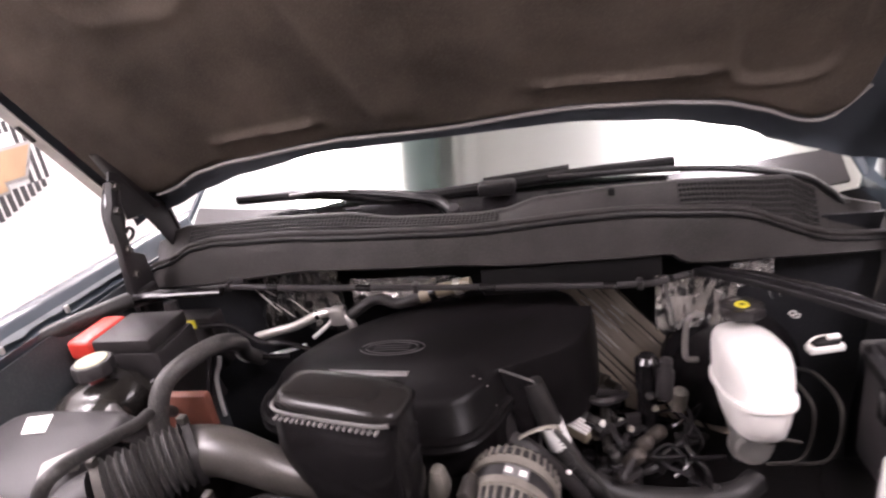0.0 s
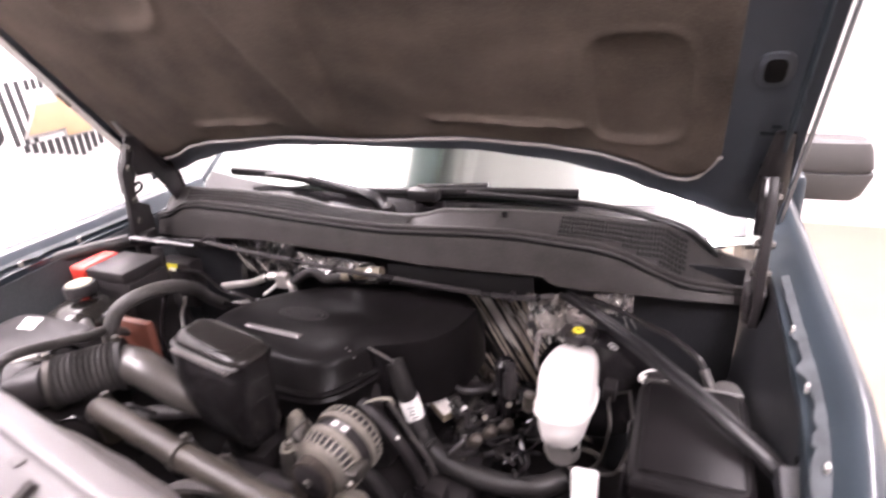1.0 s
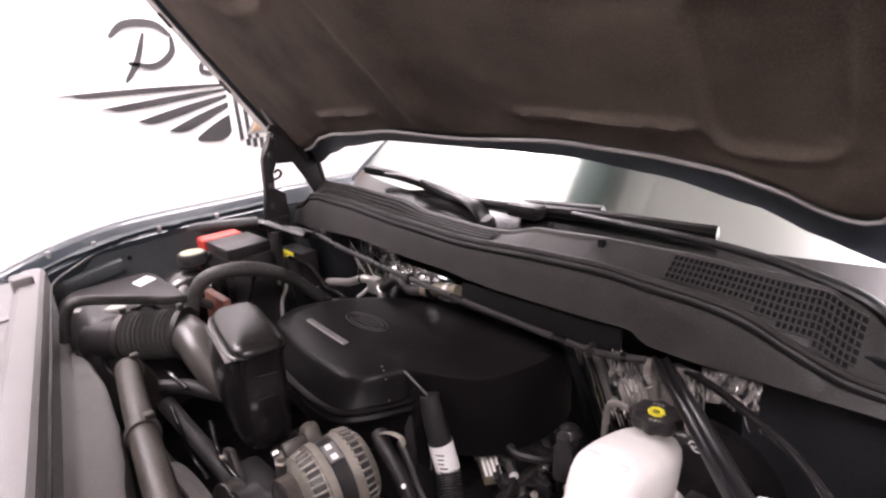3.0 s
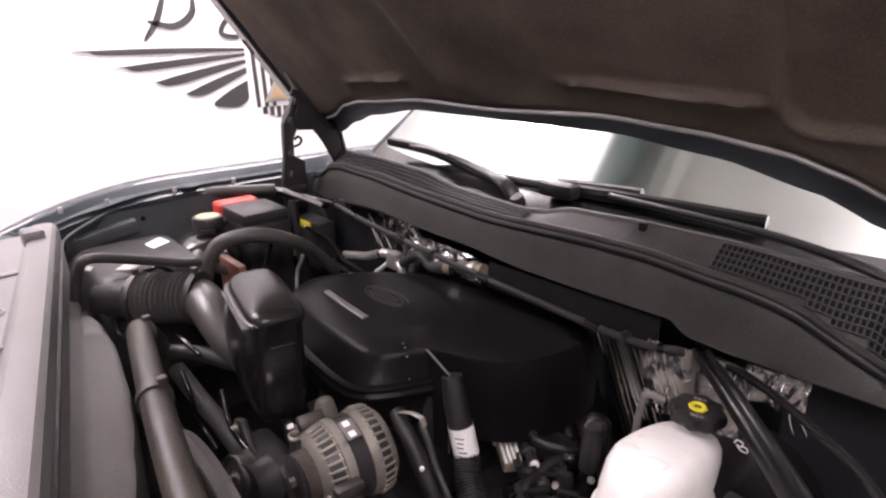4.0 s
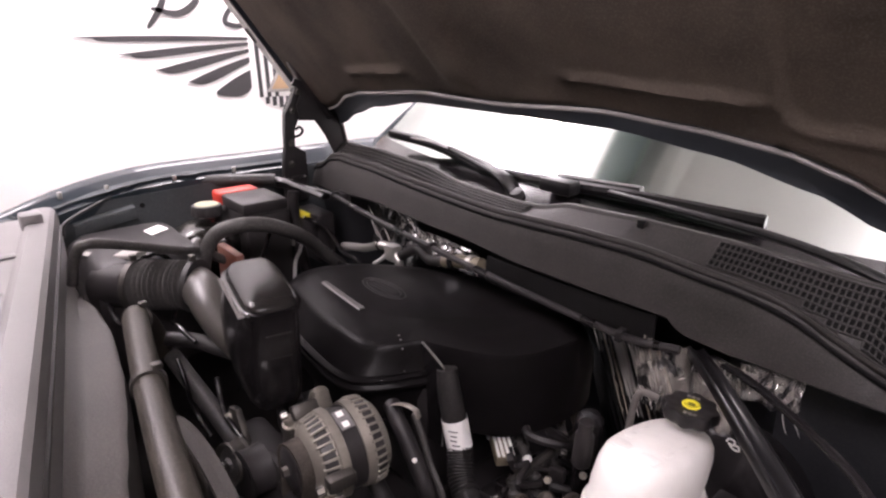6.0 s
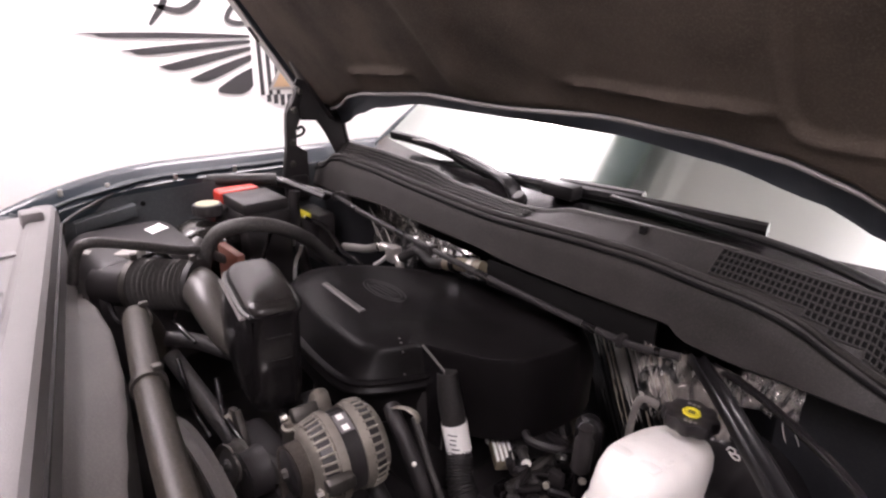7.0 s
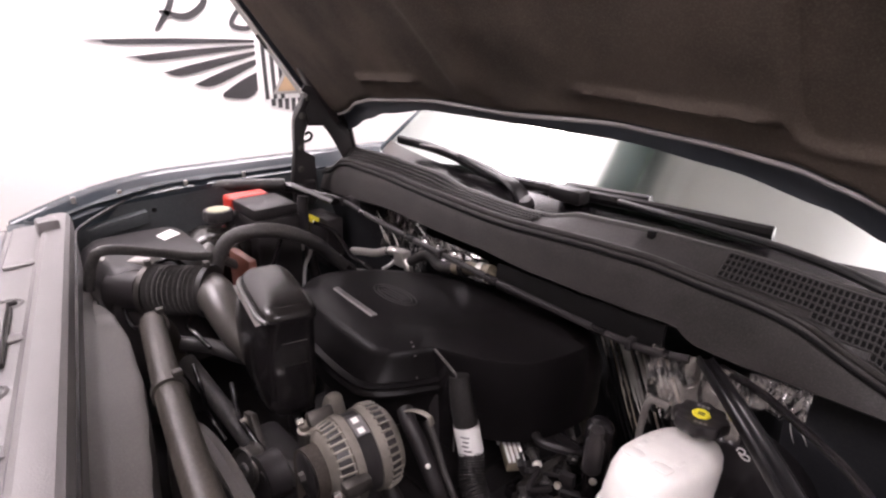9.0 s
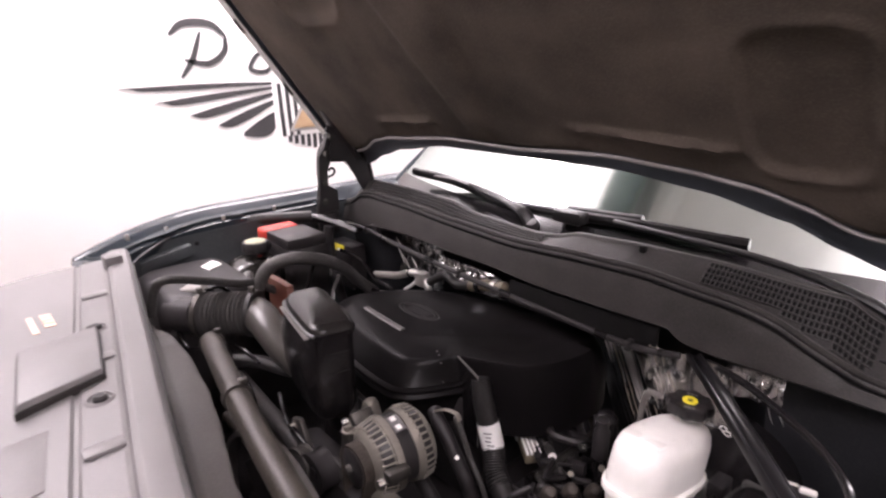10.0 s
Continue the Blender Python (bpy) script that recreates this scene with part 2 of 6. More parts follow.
def box(x0, x1, y0, y1, z0, z1, bevel=0.004, m=None, bm=None, seg=2, taper=1.0):
    """A box with rounded edges between the limits; taper narrows its top."""
    own = bmesh.new()
    bmesh.ops.create_cube(own, size=1)
    for v in own.verts:
        k = taper if v.co.z > 0 else 1.0
        v.co = Vector(((x0 + x1) / 2 + v.co.x * (x1 - x0) * k, (y0 + y1) / 2 + v.co.y * (y1 - y0) * k, (z0 + z1) / 2 + v.co.z * (z1 - z0)))
    if bevel:
        bmesh.ops.bevel(own, geom=own.edges[:], offset=bevel, segments=seg, affect="EDGES", profile=0.5)
    if m:
        own.transform(m)
    return join(own, bm)


def join(own, bm):
    if bm is None:
        return own
    me = bpy.data.meshes.new("tmp")
    own.to_mesh(me)
    own.free()
    bm.from_mesh(me)
    bpy.data.meshes.remove(me)
    return bm


def slab(outline, z0, z1, bevel=0.003, m=None, bm=None, seg=2):
    """A plate of the outline (x, y), between two heights, with rounded rims."""
    own = bmesh.new()
    f = own.faces.new([own.verts.new((x, y, z0)) for x, y in outline])
    r = bmesh.ops.extrude_face_region(own, geom=[f])
    for v in r["geom"]:
        if isinstance(v, bmesh.types.BMVert):
            v.co.z = z1
    if bevel:
        ed = [e for e in own.edges if abs(e.verts[0].co.z - e.verts[1].co.z) < 1e-6]
        bmesh.ops.bevel(own, geom=ed, offset=bevel, segments=seg, affect="EDGES", profile=0.5)
    if m:
        own.transform(m)
    return join(own, bm)


def sheet(rows, thick=0.0, bm=None):
    """A surface through rows of points, with thickness."""
    own = bmesh.new()
    vs = [[own.verts.new(p) for p in r] for r in rows]
    for a, b in zip(vs, vs[1:]):
        for k in range(len(a) - 1):
            own.faces.new((a[k], a[k + 1], b[k + 1], b[k]))
    if thick:
        bmesh.ops.recalc_face_normals(own, faces=own.faces[:])
        bmesh.ops.solidify(own, geom=own.faces[:], thickness=thick)
    return join(own, bm)


def lerp_list(table, x):
    """Smooth value between (x, value) pairs."""
    if x <= table[0][0]:
        return table[0][1]
    for (a, va), (b, vb) in zip(table, table[1:]):
        if x <= b:
            t = (x - a) / (b - a)
            t = t * t * (3 - 2 * t) * 0.5 + t * 0.5
            return va + (vb - va) * t
    return table[-1][1]


def superoval(w, d, n=28, p=3.2):
    """Outline of a rounded rectangle."""
    out = []
    for k in range(n):
        a = k * math.tau / n
        c, s = math.cos(a), math.sin(a)
        out.append((w * math.copysign(abs(c) ** (2 / p), c), d * math.copysign(abs(s) ** (2 / p), s)))
    return out


def stack(sections, m=None, bm=None, n=32, p=3.2):
    """A body of rounded-rectangle sections (z, half width, half depth, shift x, shift y)."""
    own = bmesh.new()
    m = m or Matrix()
    loops = []
    for z, w, d, sx, sy in sections:
        loops.append([own.verts.new(m @ Vector((x + sx, y + sy, z))) for x, y in superoval(w, d, n, p)])
    for a, b in zip(loops, loops[1:]):
        for k in range(n):
            own.faces.new((a[k], a[(k + 1) % n], b[(k + 1) % n], b[k]))
    own.faces.new(loops[0])
    own.faces.new(loops[-1])
    return join(own, bm)


def aim(at, way, spin=0.0):
    """A placement whose local z points along way."""
    return Matrix.Translation(at) @ Vector(way).to_track_quat("Z", "Y").to_matrix().to_4x4() @ Matrix.Rotation(radians(spin), 4, "Z")


MID = 0.02  # the truck's middle line

# ---- the room ----
WX, EX, SY, NY, H = -2.02, 4.6, -4.6, 4.8, 3.3
solo("floor", box(WX - 0.2, EX + 0.2, SY - 0.2, NY + 0.2, -0.2, 0, 0), FLOOR, "tan coated concrete floor of the bay", "floor", kind="structure")
solo("wall_west", box(WX - 0.2, WX, SY, NY, 0, H, 0), WALL, "white painted wall with a mural on it", "wall", kind="structure")
solo("wall_east", box(EX, EX + 0.2, SY, NY, 0, H, 0), DOOR, "plain grey painted wall", "wall", kind="structure")
solo("wall_north", box(WX - 0.2, EX + 0.2, NY, NY + 0.2, 0, H, 0), WALL, "white panelled wall behind the truck", "wall", kind="structure")
solo("wall_south", box(WX - 0.2, EX + 0.2, SY - 0.2, SY, 0, H, 0), DOOR, "plain grey painted wall", "wall", kind="structure")
solo("ceiling", box(WX - 0.2, EX + 0.2, SY - 0.2, NY + 0.2, H, H + 0.2, 0), CEIL, "white painted ceiling with bright light panels", "ceiling", kind="structure")
for gx, gys in ((-1.6, (-0.4, 1.5, 3.3)), (1.6, (-0.6, 1.6)), (2.9, (3.3,))):
    for gy in gys:
        lt = thing("ceiling_light", (gx, gy, H), "white framed hanging light with a glowing diffuser", "ceiling light", "lights on the ceiling")
        fr = bmesh.new()
        for a, b, c, d in ((-0.34, -0.3, -0.64, 0.64), (0.3, 0.34, -0.64, 0.64), (-0.3, 0.3, -0.64, -0.6), (-0.3, 0.3, 0.6, 0.64)):
            box(gx + a, gx + b, gy + c, gy + d, H - 0.37, H - 0.31, 0.004, bm=fr)
        for a, c in ((-0.32, -0.6), (0.32, -0.6), (-0.32, 0.6), (0.32, 0.6)):
            tube([(gx + a, gy + c, H - 0.32), (gx + a, gy + c, H)], 0.004, 6, 2, bm=fr)
        part("frame", fr, CEIL, lt)
        part("diffuser", box(gx - 0.3, gx + 0.3, gy - 0.6, gy + 0.6, H - 0.36, H - 0.33, 0.003), GLOW, lt)

# steel beam under the ceiling with a lamp strip along it
beam = thing("ceiling_beam", (-1.1, 1.4, H), "dark teal steel ceiling beam", "beam")
part("web", box(-0.74, -0.64, SY, NY, H - 0.2, H, 0.004), TEAL, beam)
part("flange", box(-0.84, -0.52, SY, NY, H - 0.215, H - 0.195, 0.004), TEAL, beam)
strip = thing("strip_light", (-0.78, 1.4, H), "long unlit white strip light under the ceiling", "strip light")
part("tray", box(-0.46, -0.26, -1.0, 3.8, H - 0.08, H, 0.006), CEIL, strip)
for lx in (-0.41, -0.31):
    part("tube_lamp", tube([(lx, -0.95, H - 0.105), (lx, 3.75, H - 0.105)], 0.022, 10), TUBE_OFF, strip)
for k in range(5):
    solo("wall_seam", box(-1.6 + k * 1.22, -1.592 + k * 1.22, NY - 0.006, NY - 0.002, 0.0, H, 0), SILVER_DECAL, "narrow joint between wall panels", "trim", kind="structure")

# ---- the mural on the wall ----


WIDE, TALL = 0.633, 0.565


def on_wall(y, z):
    """The mural's own (y, z) brought to its size on the wall."""
    return 0.681 + (y - 1.07) * WIDE, 1.565 + (z - 1.535) * TALL


def flat(outline, lift=0.002, bm=None):
    """A flat shape on the west wall from (y, z) pairs."""
    outline = [on_wall(y, z) for y, z in outline]
    own = bmesh.new()
    x = WX + lift
    f = own.faces.new([own.verts.new((x, y, z)) for y, z in outline])
    r = bmesh.ops.extrude_face_region(own, geom=[f])
    for v in r["geom"]:
        if isinstance(v, bmesh.types.BMVert):
            v.co.x = x + 0.003
    return join(own, bm)


def stroke(points, w, lift=0.002, per=8):
    """A pen stroke on the wall: (y, z) line with a width that swells."""
    line = spline([(0, *on_wall(y, z)) for y, z in points], per)
    w = w * 0.6
    own = bmesh.new()
    n = len(line)
    a, b = [], []
    for i, q in enumerate(line):
        tan = (line[min(i + 1, n - 1)] - line[max(i - 1, 0)]).normalized()
        nor = Vector((0, -tan.z, tan.y))
        s = i / (n - 1)
        ww = w * (0.35 + 0.65 * math.sin(math.pi * s) ** 0.6)
        a.append(own.verts.new((WX + lift + 0.003, *(q + nor * ww)[1:])))
        b.append(own.verts.new((WX + lift + 0.003, *(q - nor * ww)[1:])))
    for i in range(n - 1):
        own.faces.new((a[i], a[i + 1], b[i + 1], b[i]))
    return own


mural = thing("wall_mural", (WX, 2.2, 1.0), "black wing, gold emblem and script strokes painted on the white wall", "mural")
YR = 2.22
for i, (ty, tz, by, bz, rz0, rz1) in enumerate([(1.07, 1.535, 1.30, 1.49, 1.545, 1.522), (1.31, 1.415, 1.50, 1.37, 1.505, 1.482), (1.54, 1.30, 1.68, 1.252, 1.455, 1.425),
                                              (1.75, 1.205, 1.86, 1.158, 1.39, 1.345), (1.95, 1.125, 2.08, 1.07, 1.285, 1.14)]):
    bz += 0.32 * (tz + (rz0 - tz) * (by - ty) / (YR - ty) - bz) if i < 4 else 0.0
    out = [(YR, rz0), (YR, rz1)]
    if i == 4:
        out += [(YR - 0.03, 1.10)]
    low = spline([(0, YR if i < 4 else YR - 0.03, rz1 if i < 4 else 1.10), (0, by + 0.03, bz), (0, by - 0.12, bz + 0.02), (0, ty, tz)], 5)[1:]
    out += [(q.y, q.z) for q in low]
    out += [(ty + (YR - ty) * t, tz + (rz0 - tz) * t + 0.012 * math.sin(math.pi * t)) for t in (0.25, 0.5, 0.75)]
    part("feather", flat(out), DECAL, mural)
Y0, Y1 = 2.265, 3.225


def tall(points):
    """The emblem's points, drawn out downwards."""
    return [(y, 1.53 - (1.48 - z) * 1.32) for y, z in points]


for y in (Y0, Y0 + 0.065, Y0 + 0.13):
    part("stripe", flat(tall([(y, 1.48), (y + 0.03, 1.48), (y + 0.045, 1.12), (y + 0.015, 1.12)])), DECAL, mural)
    q = Y0 + Y1 - y
    part("stripe", flat(tall([(q, 1.48), (q - 0.03, 1.48), (q - 0.045, 1.12), (q - 0.015, 1.12)])), DECAL, mural)
for k in range(15):
    y = Y0 + 0.06 + k * 0.0575
    low = 1.075 - 0.10 * (1 - abs(k - 7) / 7.0)
    part("stripe", flat(tall([(y, 1.12), (y + 0.034, 1.12), (y + 0.034, low), (y, low)])), DECAL, mural)
for k in range(12):
    y = Y0 + 0.2 + k * 0.05
    part("stripe", flat(tall([(y, 1.48), (y + 0.028, 1.48), (y + 0.028, 1.42), (y, 1.42)])), DECAL, mural)
part("emblem", flat(tall([(2.38, 1.17), (2.50, 1.33), (2.66, 1.33), (2.66, 1.40), (2.86, 1.40), (2.86, 1.33), (3.14, 1.33), (3.02, 1.17), (2.86, 1.17), (2.86, 1.12), (2.66, 1.12), (2.66, 1.17)]), 0.007),
     GOLD, mural, "gold bar emblem with stepped ends")
part("emblem_border", flat(tall([(2.34, 1.15), (2.48, 1.35), (2.64, 1.35), (2.64, 1.42), (2.88, 1.42), (2.88, 1.35), (3.18, 1.35), (3.04, 1.15), (2.88, 1.15), (2.88, 1.105), (2.64, 1.105), (2.64, 1.15)]), 0.004),
     SILVER_DECAL, mural)
for pts, w in [([(1.47, 1.60), (1.60, 1.75), (1.70, 1.96)], 0.022), ([(1.40, 1.93), (1.55, 2.02), (1.80, 2.02), (1.95, 1.93)], 0.028), ([(1.95, 1.93), (1.92, 1.80), (1.75, 1.71), (1.52, 1.74)], 0.025),
               ([(2.30, 1.80), (2.16, 1.78), (2.09, 1.66), (2.22, 1.64), (2.30, 1.76)], 0.02), ([(2.32, 1.80), (2.28, 1.66), (2.36, 1.64)], 0.02)]:
    part("script_stroke", stroke([(1.70 + (y - 1.70) * 0.74 if y < 2.0 else y - 0.03, z) for y, z in pts], w), DECAL, mural)

# ---- the truck's body ----
truck = thing("pickup_truck", (MID, 0.9, 0), "dark slate blue pickup truck with its hood raised", "truck")


def fender(s):
    """Upper edge: from the inner flange over the crest and down the outside."""
    rows = []
    for i in range(25):
        y = 0.23 + i * 0.06
        t = min(1, max(0, (y - 0.23) / 0.4))
        crest = 1.215 + 0.063 * (1 - (1 - t) ** 2)
        xin = 0.805 - 0.05 * (1 - t) ** 2
        xo = 0.865 - 0.06 * (1 - t) ** 2
        if s > 0:
            xin, xo = xin + 0.036, xo + 0.036
        k = 0.6 if s > 0 else 1.0
        rows.append([(MID + s * x, y, z) for x, z in ((xin, crest - 0.075), (xin + 0.002, crest - 0.045), (xin + 0.012, crest - 0.040), (xo - 0.02, crest - 0.012), (xo, crest - 0.002), (xo + 0.012 * k, crest - 0.003),
                                                  (xo + 0.032 * k, crest - 0.014), (xo + 0.055 * k, crest - 0.05), (xo + 0.075 * k, crest - 0.15), (xo + 0.085 * k, crest - 0.4), (xo + 0.08 * k, crest - 0.62))])
    return sheet(rows, 0.004)


for s in (-1, 1):
    f = part("fender", fender(s), PAINT, truck, angle=50)
    for y in (0.36, 0.46, 0.62, 0.78):
        cx = MID + s * (0.815 if s < 0 else 0.852)
        part("clip", box(cx - 0.003, cx + 0.003, y - 0.005, y + 0.005, 1.222 + 0.012 * min(1, y), 1.242 + 0.012 * min(1, y), 0.002), PALE_LIT_PAINT, f)
    rail = bmesh.new()
    ax = 0.045 if s > 0 else 0.0
    sheet([[(MID + ax + s * 0.80, y, 1.20 + 0.03 * min(1, y)), (MID + ax + s * 0.79, y, 1.16), (MID + ax + s * 0.775, y, 1.12), (MID + ax + s * 0.765, y, 1.08), (MID + ax + s * 0.735, y, 0.6)] for y in (0.25, 0.45, 0.7, 0.95, 1.1)], 0.004, rail)
    # one paint in two tones: the right is darker, for the hood's shade
    part("inner_apron", rail, APRON_LIT if s < 0 else PAINT_IN, truck)
    for y, z in ((0.527, 1.19), (0.66, 1.17)):
        part("apron_hole", lathe([(0.001, 0.003), (0.006, 0.003), (0.0065, 0.0)], aim((MID + ax + s * 0.793, y, z), (-s, 0, 0.1)), 14), COWL_DARK, truck)
    ledge_bar = sheet([[(MID + ax + s * 0.792, y, z + 0.010), (MID + ax + s * 0.768, y, z + 0.008), (MID + ax + s * 0.764, y, z), (MID + ax + s * 0.766, y, z - 0.02)] for y, z in ((0.37, 1.165), (0.40, 1.172), (0.46, 1.181), (0.505, 1.187))], 0.003)
    # ledge follows its apron: lit tone left, shaded tone right
    part("stamped_ledge", ledge_bar, APRON_LIT if s < 0 else PAINT_IN, truck)
    bracket = slab([(MID + s * x, y) for x, y in ((0.875, 0.33), (0.82, 0.365), (0.765, 0.335), (0.715, 0.255), (0.735, 0.215), (0.80, 0.222), (0.85, 0.26))], 1.196, 1.208, 0.004)
    hb = part("headlamp_bracket", bracket, PAINT, truck)
    part("bracket_ring", lathe([(0.022, 0.0), (0.026, 0.006), (0.030, 0.006), (0.034, 0.0)], aim((MID + s * 0.795, 0.285, 1.207), (0, 0, 1)), 24, hollow=True), FLANGE, hb)
    part("bracket_bolt", lathe([(0.001, 0.007), (0.006, 0.007), (0.007, 0.0)], aim((MID + s * 0.745, 0.245, 1.207), (0, 0, 1)), 8), ALLOY_DARK, hb)
    wh = part("wheel", lathe([(0.16, -0.13), (0.33, -0.135), (0.39, -0.10), (0.40, 0), (0.39, 0.10), (0.33, 0.135), (0.16, 0.13)], aim((MID + s * 0.84, 0.72, 0.4), (1, 0, 0)), 36), RUBBER, truck)
    part("rim", lathe([(0.02, 0.05), (0.07, 0.07), (0.2, 0.03), (0.22, 0.1), (0.23, 0.1), (0.23, -0.1), (0.02, -0.1)], aim((MID + s * 0.85, 0.72, 0.4), (s, 0, 0)), 28), ALLOY, wh)
rows = []
for i in range(33):
    x = -0.78 + i * 0.05
    q = min(1, max(0, (abs(x) - 0.40) / 0.18))
    back = 1.26 - 0.20 * q * q * (3 - 2 * q)
    rows.append([(x, back - 0.02, 0.55), (x, back, 0.8), (x, back, 1.0), (x, back - 0.02, 1.12), (x, back - 0.06 * (1 - q), 1.19), (x, 1.05, 1.225)])
part("firewall", sheet(rows, 0.006), PAINT_IN, truck, angle=40)
part("cross_member", box(MID - 0.74, MID + 0.74, 0.17, 0.24, 0.55, 1.02, 0.01), PAINT_IN, truck)
part("frame_rail", box(MID - 0.5, MID - 0.4, 0.1, 3.0, 0.45, 0.6, 0.01), BLACK, truck)
part("frame_rail", box(MID + 0.4, MID + 0.5, 0.1, 3.0, 0.45, 0.6, 0.01), BLACK, truck)
part("undertray", box(MID - 0.74, MID + 0.74, 0.2, 1.3, 0.6, 0.62, 0.0), BLACK, truck)
# front face
part("grille_panel", box(MID - 0.72, MID + 0.72, 0.02, 0.09, 0.62, 1.12, 0.02), BLACK_GLOSS, truck)
for z in (0.72, 0.82, 0.92, 1.02):
    part("grille_bar", box(MID - 0.7, MID + 0.7, -0.01, 0.03, z, z + 0.03, 0.008), STEEL, truck)
part("bumper", box(MID - 0.95, MID + 0.95, -0.12, 0.14, 0.45, 0.66, 0.04, seg=4), PAINT, truck)
# cab, pillars and windshield


def glass_y(x):
    return 1.07 + 0.30 * (x - MID) ** 2


def on_glass(x, s, lift=0.0):
    """Point s metres up the windshield at x."""
    return (x * 1 + 0 * s, glass_y(x) + s * 0.80 - lift * 0.6, 1.285 + s * 0.60 + lift * 0.8 - 0.03 * (x - MID) ** 2)


ws = part("windshield", sheet([[on_glass(MID + (i / 20 - 0.5) * (1.68 - 0.25 * s), s) for i in range(21)] for s in (-0.08, 0.0, 0.2, 0.4, 0.6, 0.75)], 0.005), GLASS, truck, "reflecting windshield glass")
ws.visible_shadow = False
part("frit_band", sheet([[on_glass(MID + (i / 20 - 0.5) * 1.62, s, 0.004) for i in range(21)] for s in (-0.06, 0.0, 0.035)], 0.002), BLACK_GLOSS, truck)
for s in (-1, 1):
    part("pillar", tube([(MID + s * 0.85, 1.25, 1.22), (MID + s * 0.815, 1.42, 1.36), (MID + s * 0.72, 1.95, 1.76)], 0.019, 10), PAINT, truck)
    # pane and tint added to dim the white wall behind the windshield
    pane = part("side_window", sheet([[(MID + s * 0.93, y, 1.235), (MID + s * 0.90, y + 0.02, 1.42), (MID + s * 0.82, y + 0.06, 1.62), (MID + s * 0.70, y + 0.10, 1.79)] for y in (1.60, 1.95, 2.35, 2.70)], 0.005), TINT, truck, "side window with a tint added to dim the view")
    pane.visible_shadow = False
    part("door", box(MID + s * 0.955 - 0.04, MID + s * 0.955 + 0.04, 1.68, 2.7, 0.55, 1.25, 0.03, seg=3), PAINT, truck)
part("roof", sheet([[(MID + (i / 10 - 0.5) * 1.4, y, z - 0.06 * (i / 5 - 1) ** 2) for i in range(11)] for y, z in ((1.62, 1.74), (1.75, 1.80), (2.2, 1.85), (2.8, 1.83), (2.9, 1.76))], 0.01), PAINT, truck)
part("cab_back", box(MID - 0.9, MID + 0.9, 2.75, 2.85, 0.55, 1.8, 0.03), PAINT, truck)
part("dashboard", sheet([[(MID + (i / 16 - 0.5) * 1.5, y, z - 0.02 * (i / 8 - 1) ** 2) for i in range(17)] for y, z in ((1.2, 1.22), (1.4, 1.27), (1.62, 1.28), (1.75, 1.22), (1.78, 1.0))], 0.01), COWL, truck)

# ---- sight shield over the radiator support ----


def edge_y(x):
    """Rear edge of the cover, seen from above."""
    return 0.190 - 0.20 * x + (0.45 * (x - 0.25) ** 2 if x > 0.25 else 0.0)


shield = thing("radiator_cover", (MID, 0.1, 1.15), "pale grey moulded plastic cover over the radiator support", "radiator cover")
rows = []
for i in range(41):
    x = MID - 0.68 + i * 1.40 / 40
    e = edge_y(x)
    rows.append([(x, e + 0.010, 1.10), (x, e + 0.008, 1.225), (x, e + 0.005, 1.240), (x, e - 0.002, 1.2475), (x, e - 0.012, 1.25), (x, e - 0.034, 1.25), (x, e - 0.042, 1.246), (x, e - 0.046, 1.236), (x, e - 0.052, 1.232), (x, e - 0.098, 1.230),
                 (x, e - 0.102, 1.226), (x, e - 0.108, 1.226), (x, e - 0.112, 1.230), (x, e - 0.2, 1.226), (x, e - 0.28, 1.218), (x, e - 0.31, 1.19), (x, e - 0.32, 1.12)])
part("panel", sheet(rows, 0.004), SHIELD, shield, angle=25)
part("dark_lip", tube([(MID - 0.67 + i * 0.0345, edge_y(MID - 0.67 + i * 0.0345) + 0.009, 1.205) for i in range(41)], 0.004, 8, 2), RUBBER, shield, "dark rubber lip")
for x in (-0.25, 0.012, 0.27, 0.50):
    e = edge_y(x)
    c = part("push_clip", lathe([(0.002, 0.006), (0.006, 0.007), (0.010, 0.004), (0.011, 0)], aim((x, e - 0.075, 1.231), (0, 0, 1)), 18), BLACK, shield)
    part("recess_ring", lathe([(0.0125, 0.0005), (0.016, 0.0035), (0.019, 0.002), (0.021, 0)], aim((x, e - 0.075, 1.2305), (0, 0, 1)), 20), SHIELD, shield)
for x in (-0.42, -0.12, 0.14):
    e = edge_y(x)
    part("step", box(x - 0.012, x + 0.012, e - 0.098, e - 0.05, 1.2305, 1.236, 0.002), SHIELD, shield)
part("latch_tower", box(-0.585, -0.545, edge_y(-0.565) - 0.05, edge_y(-0.565) - 0.012, 1.232, 1.268, 0.006), SHIELD, shield)
part("raised_pad", slab([(-0.20, 0.045), (-0.014, 0.020), (-0.050, 0.132), (-0.222, 0.162)], 1.222, 1.248, 0.004), SHIELD, shield)
part("pad_side", slab([(-0.203, 0.042), (-0.010, 0.016), (-0.046, 0.134), (-0.224, 0.166)], 1.222, 1.238, 0.001), COWL, shield)
part("pocket", slab([(0.05, -0.07), (0.19, -0.09), (0.175, 0.02), (0.045, 0.045)], 1.2215, 1.2305, 0.002), SHIELD, shield)
for k in range(4):
    x = -0.385 + k * 0.018
    part("label_bar", box(x, x + 0.013, 0.10, 0.118, 1.2295, 1.2305, 0, Matrix.Translation((x, 0.11, 0)) @ Matrix.Rotation(radians(-11), 4, "Z") @ Matrix.Translation((-x, -0.11, 0))), ORANGE, shield)
part("label_bar", box(-0.388, -0.30, 0.078, 0.088, 1.229, 1.2298, 0), ORANGE, shield)

# ---- hood ----
HA = radians(53)


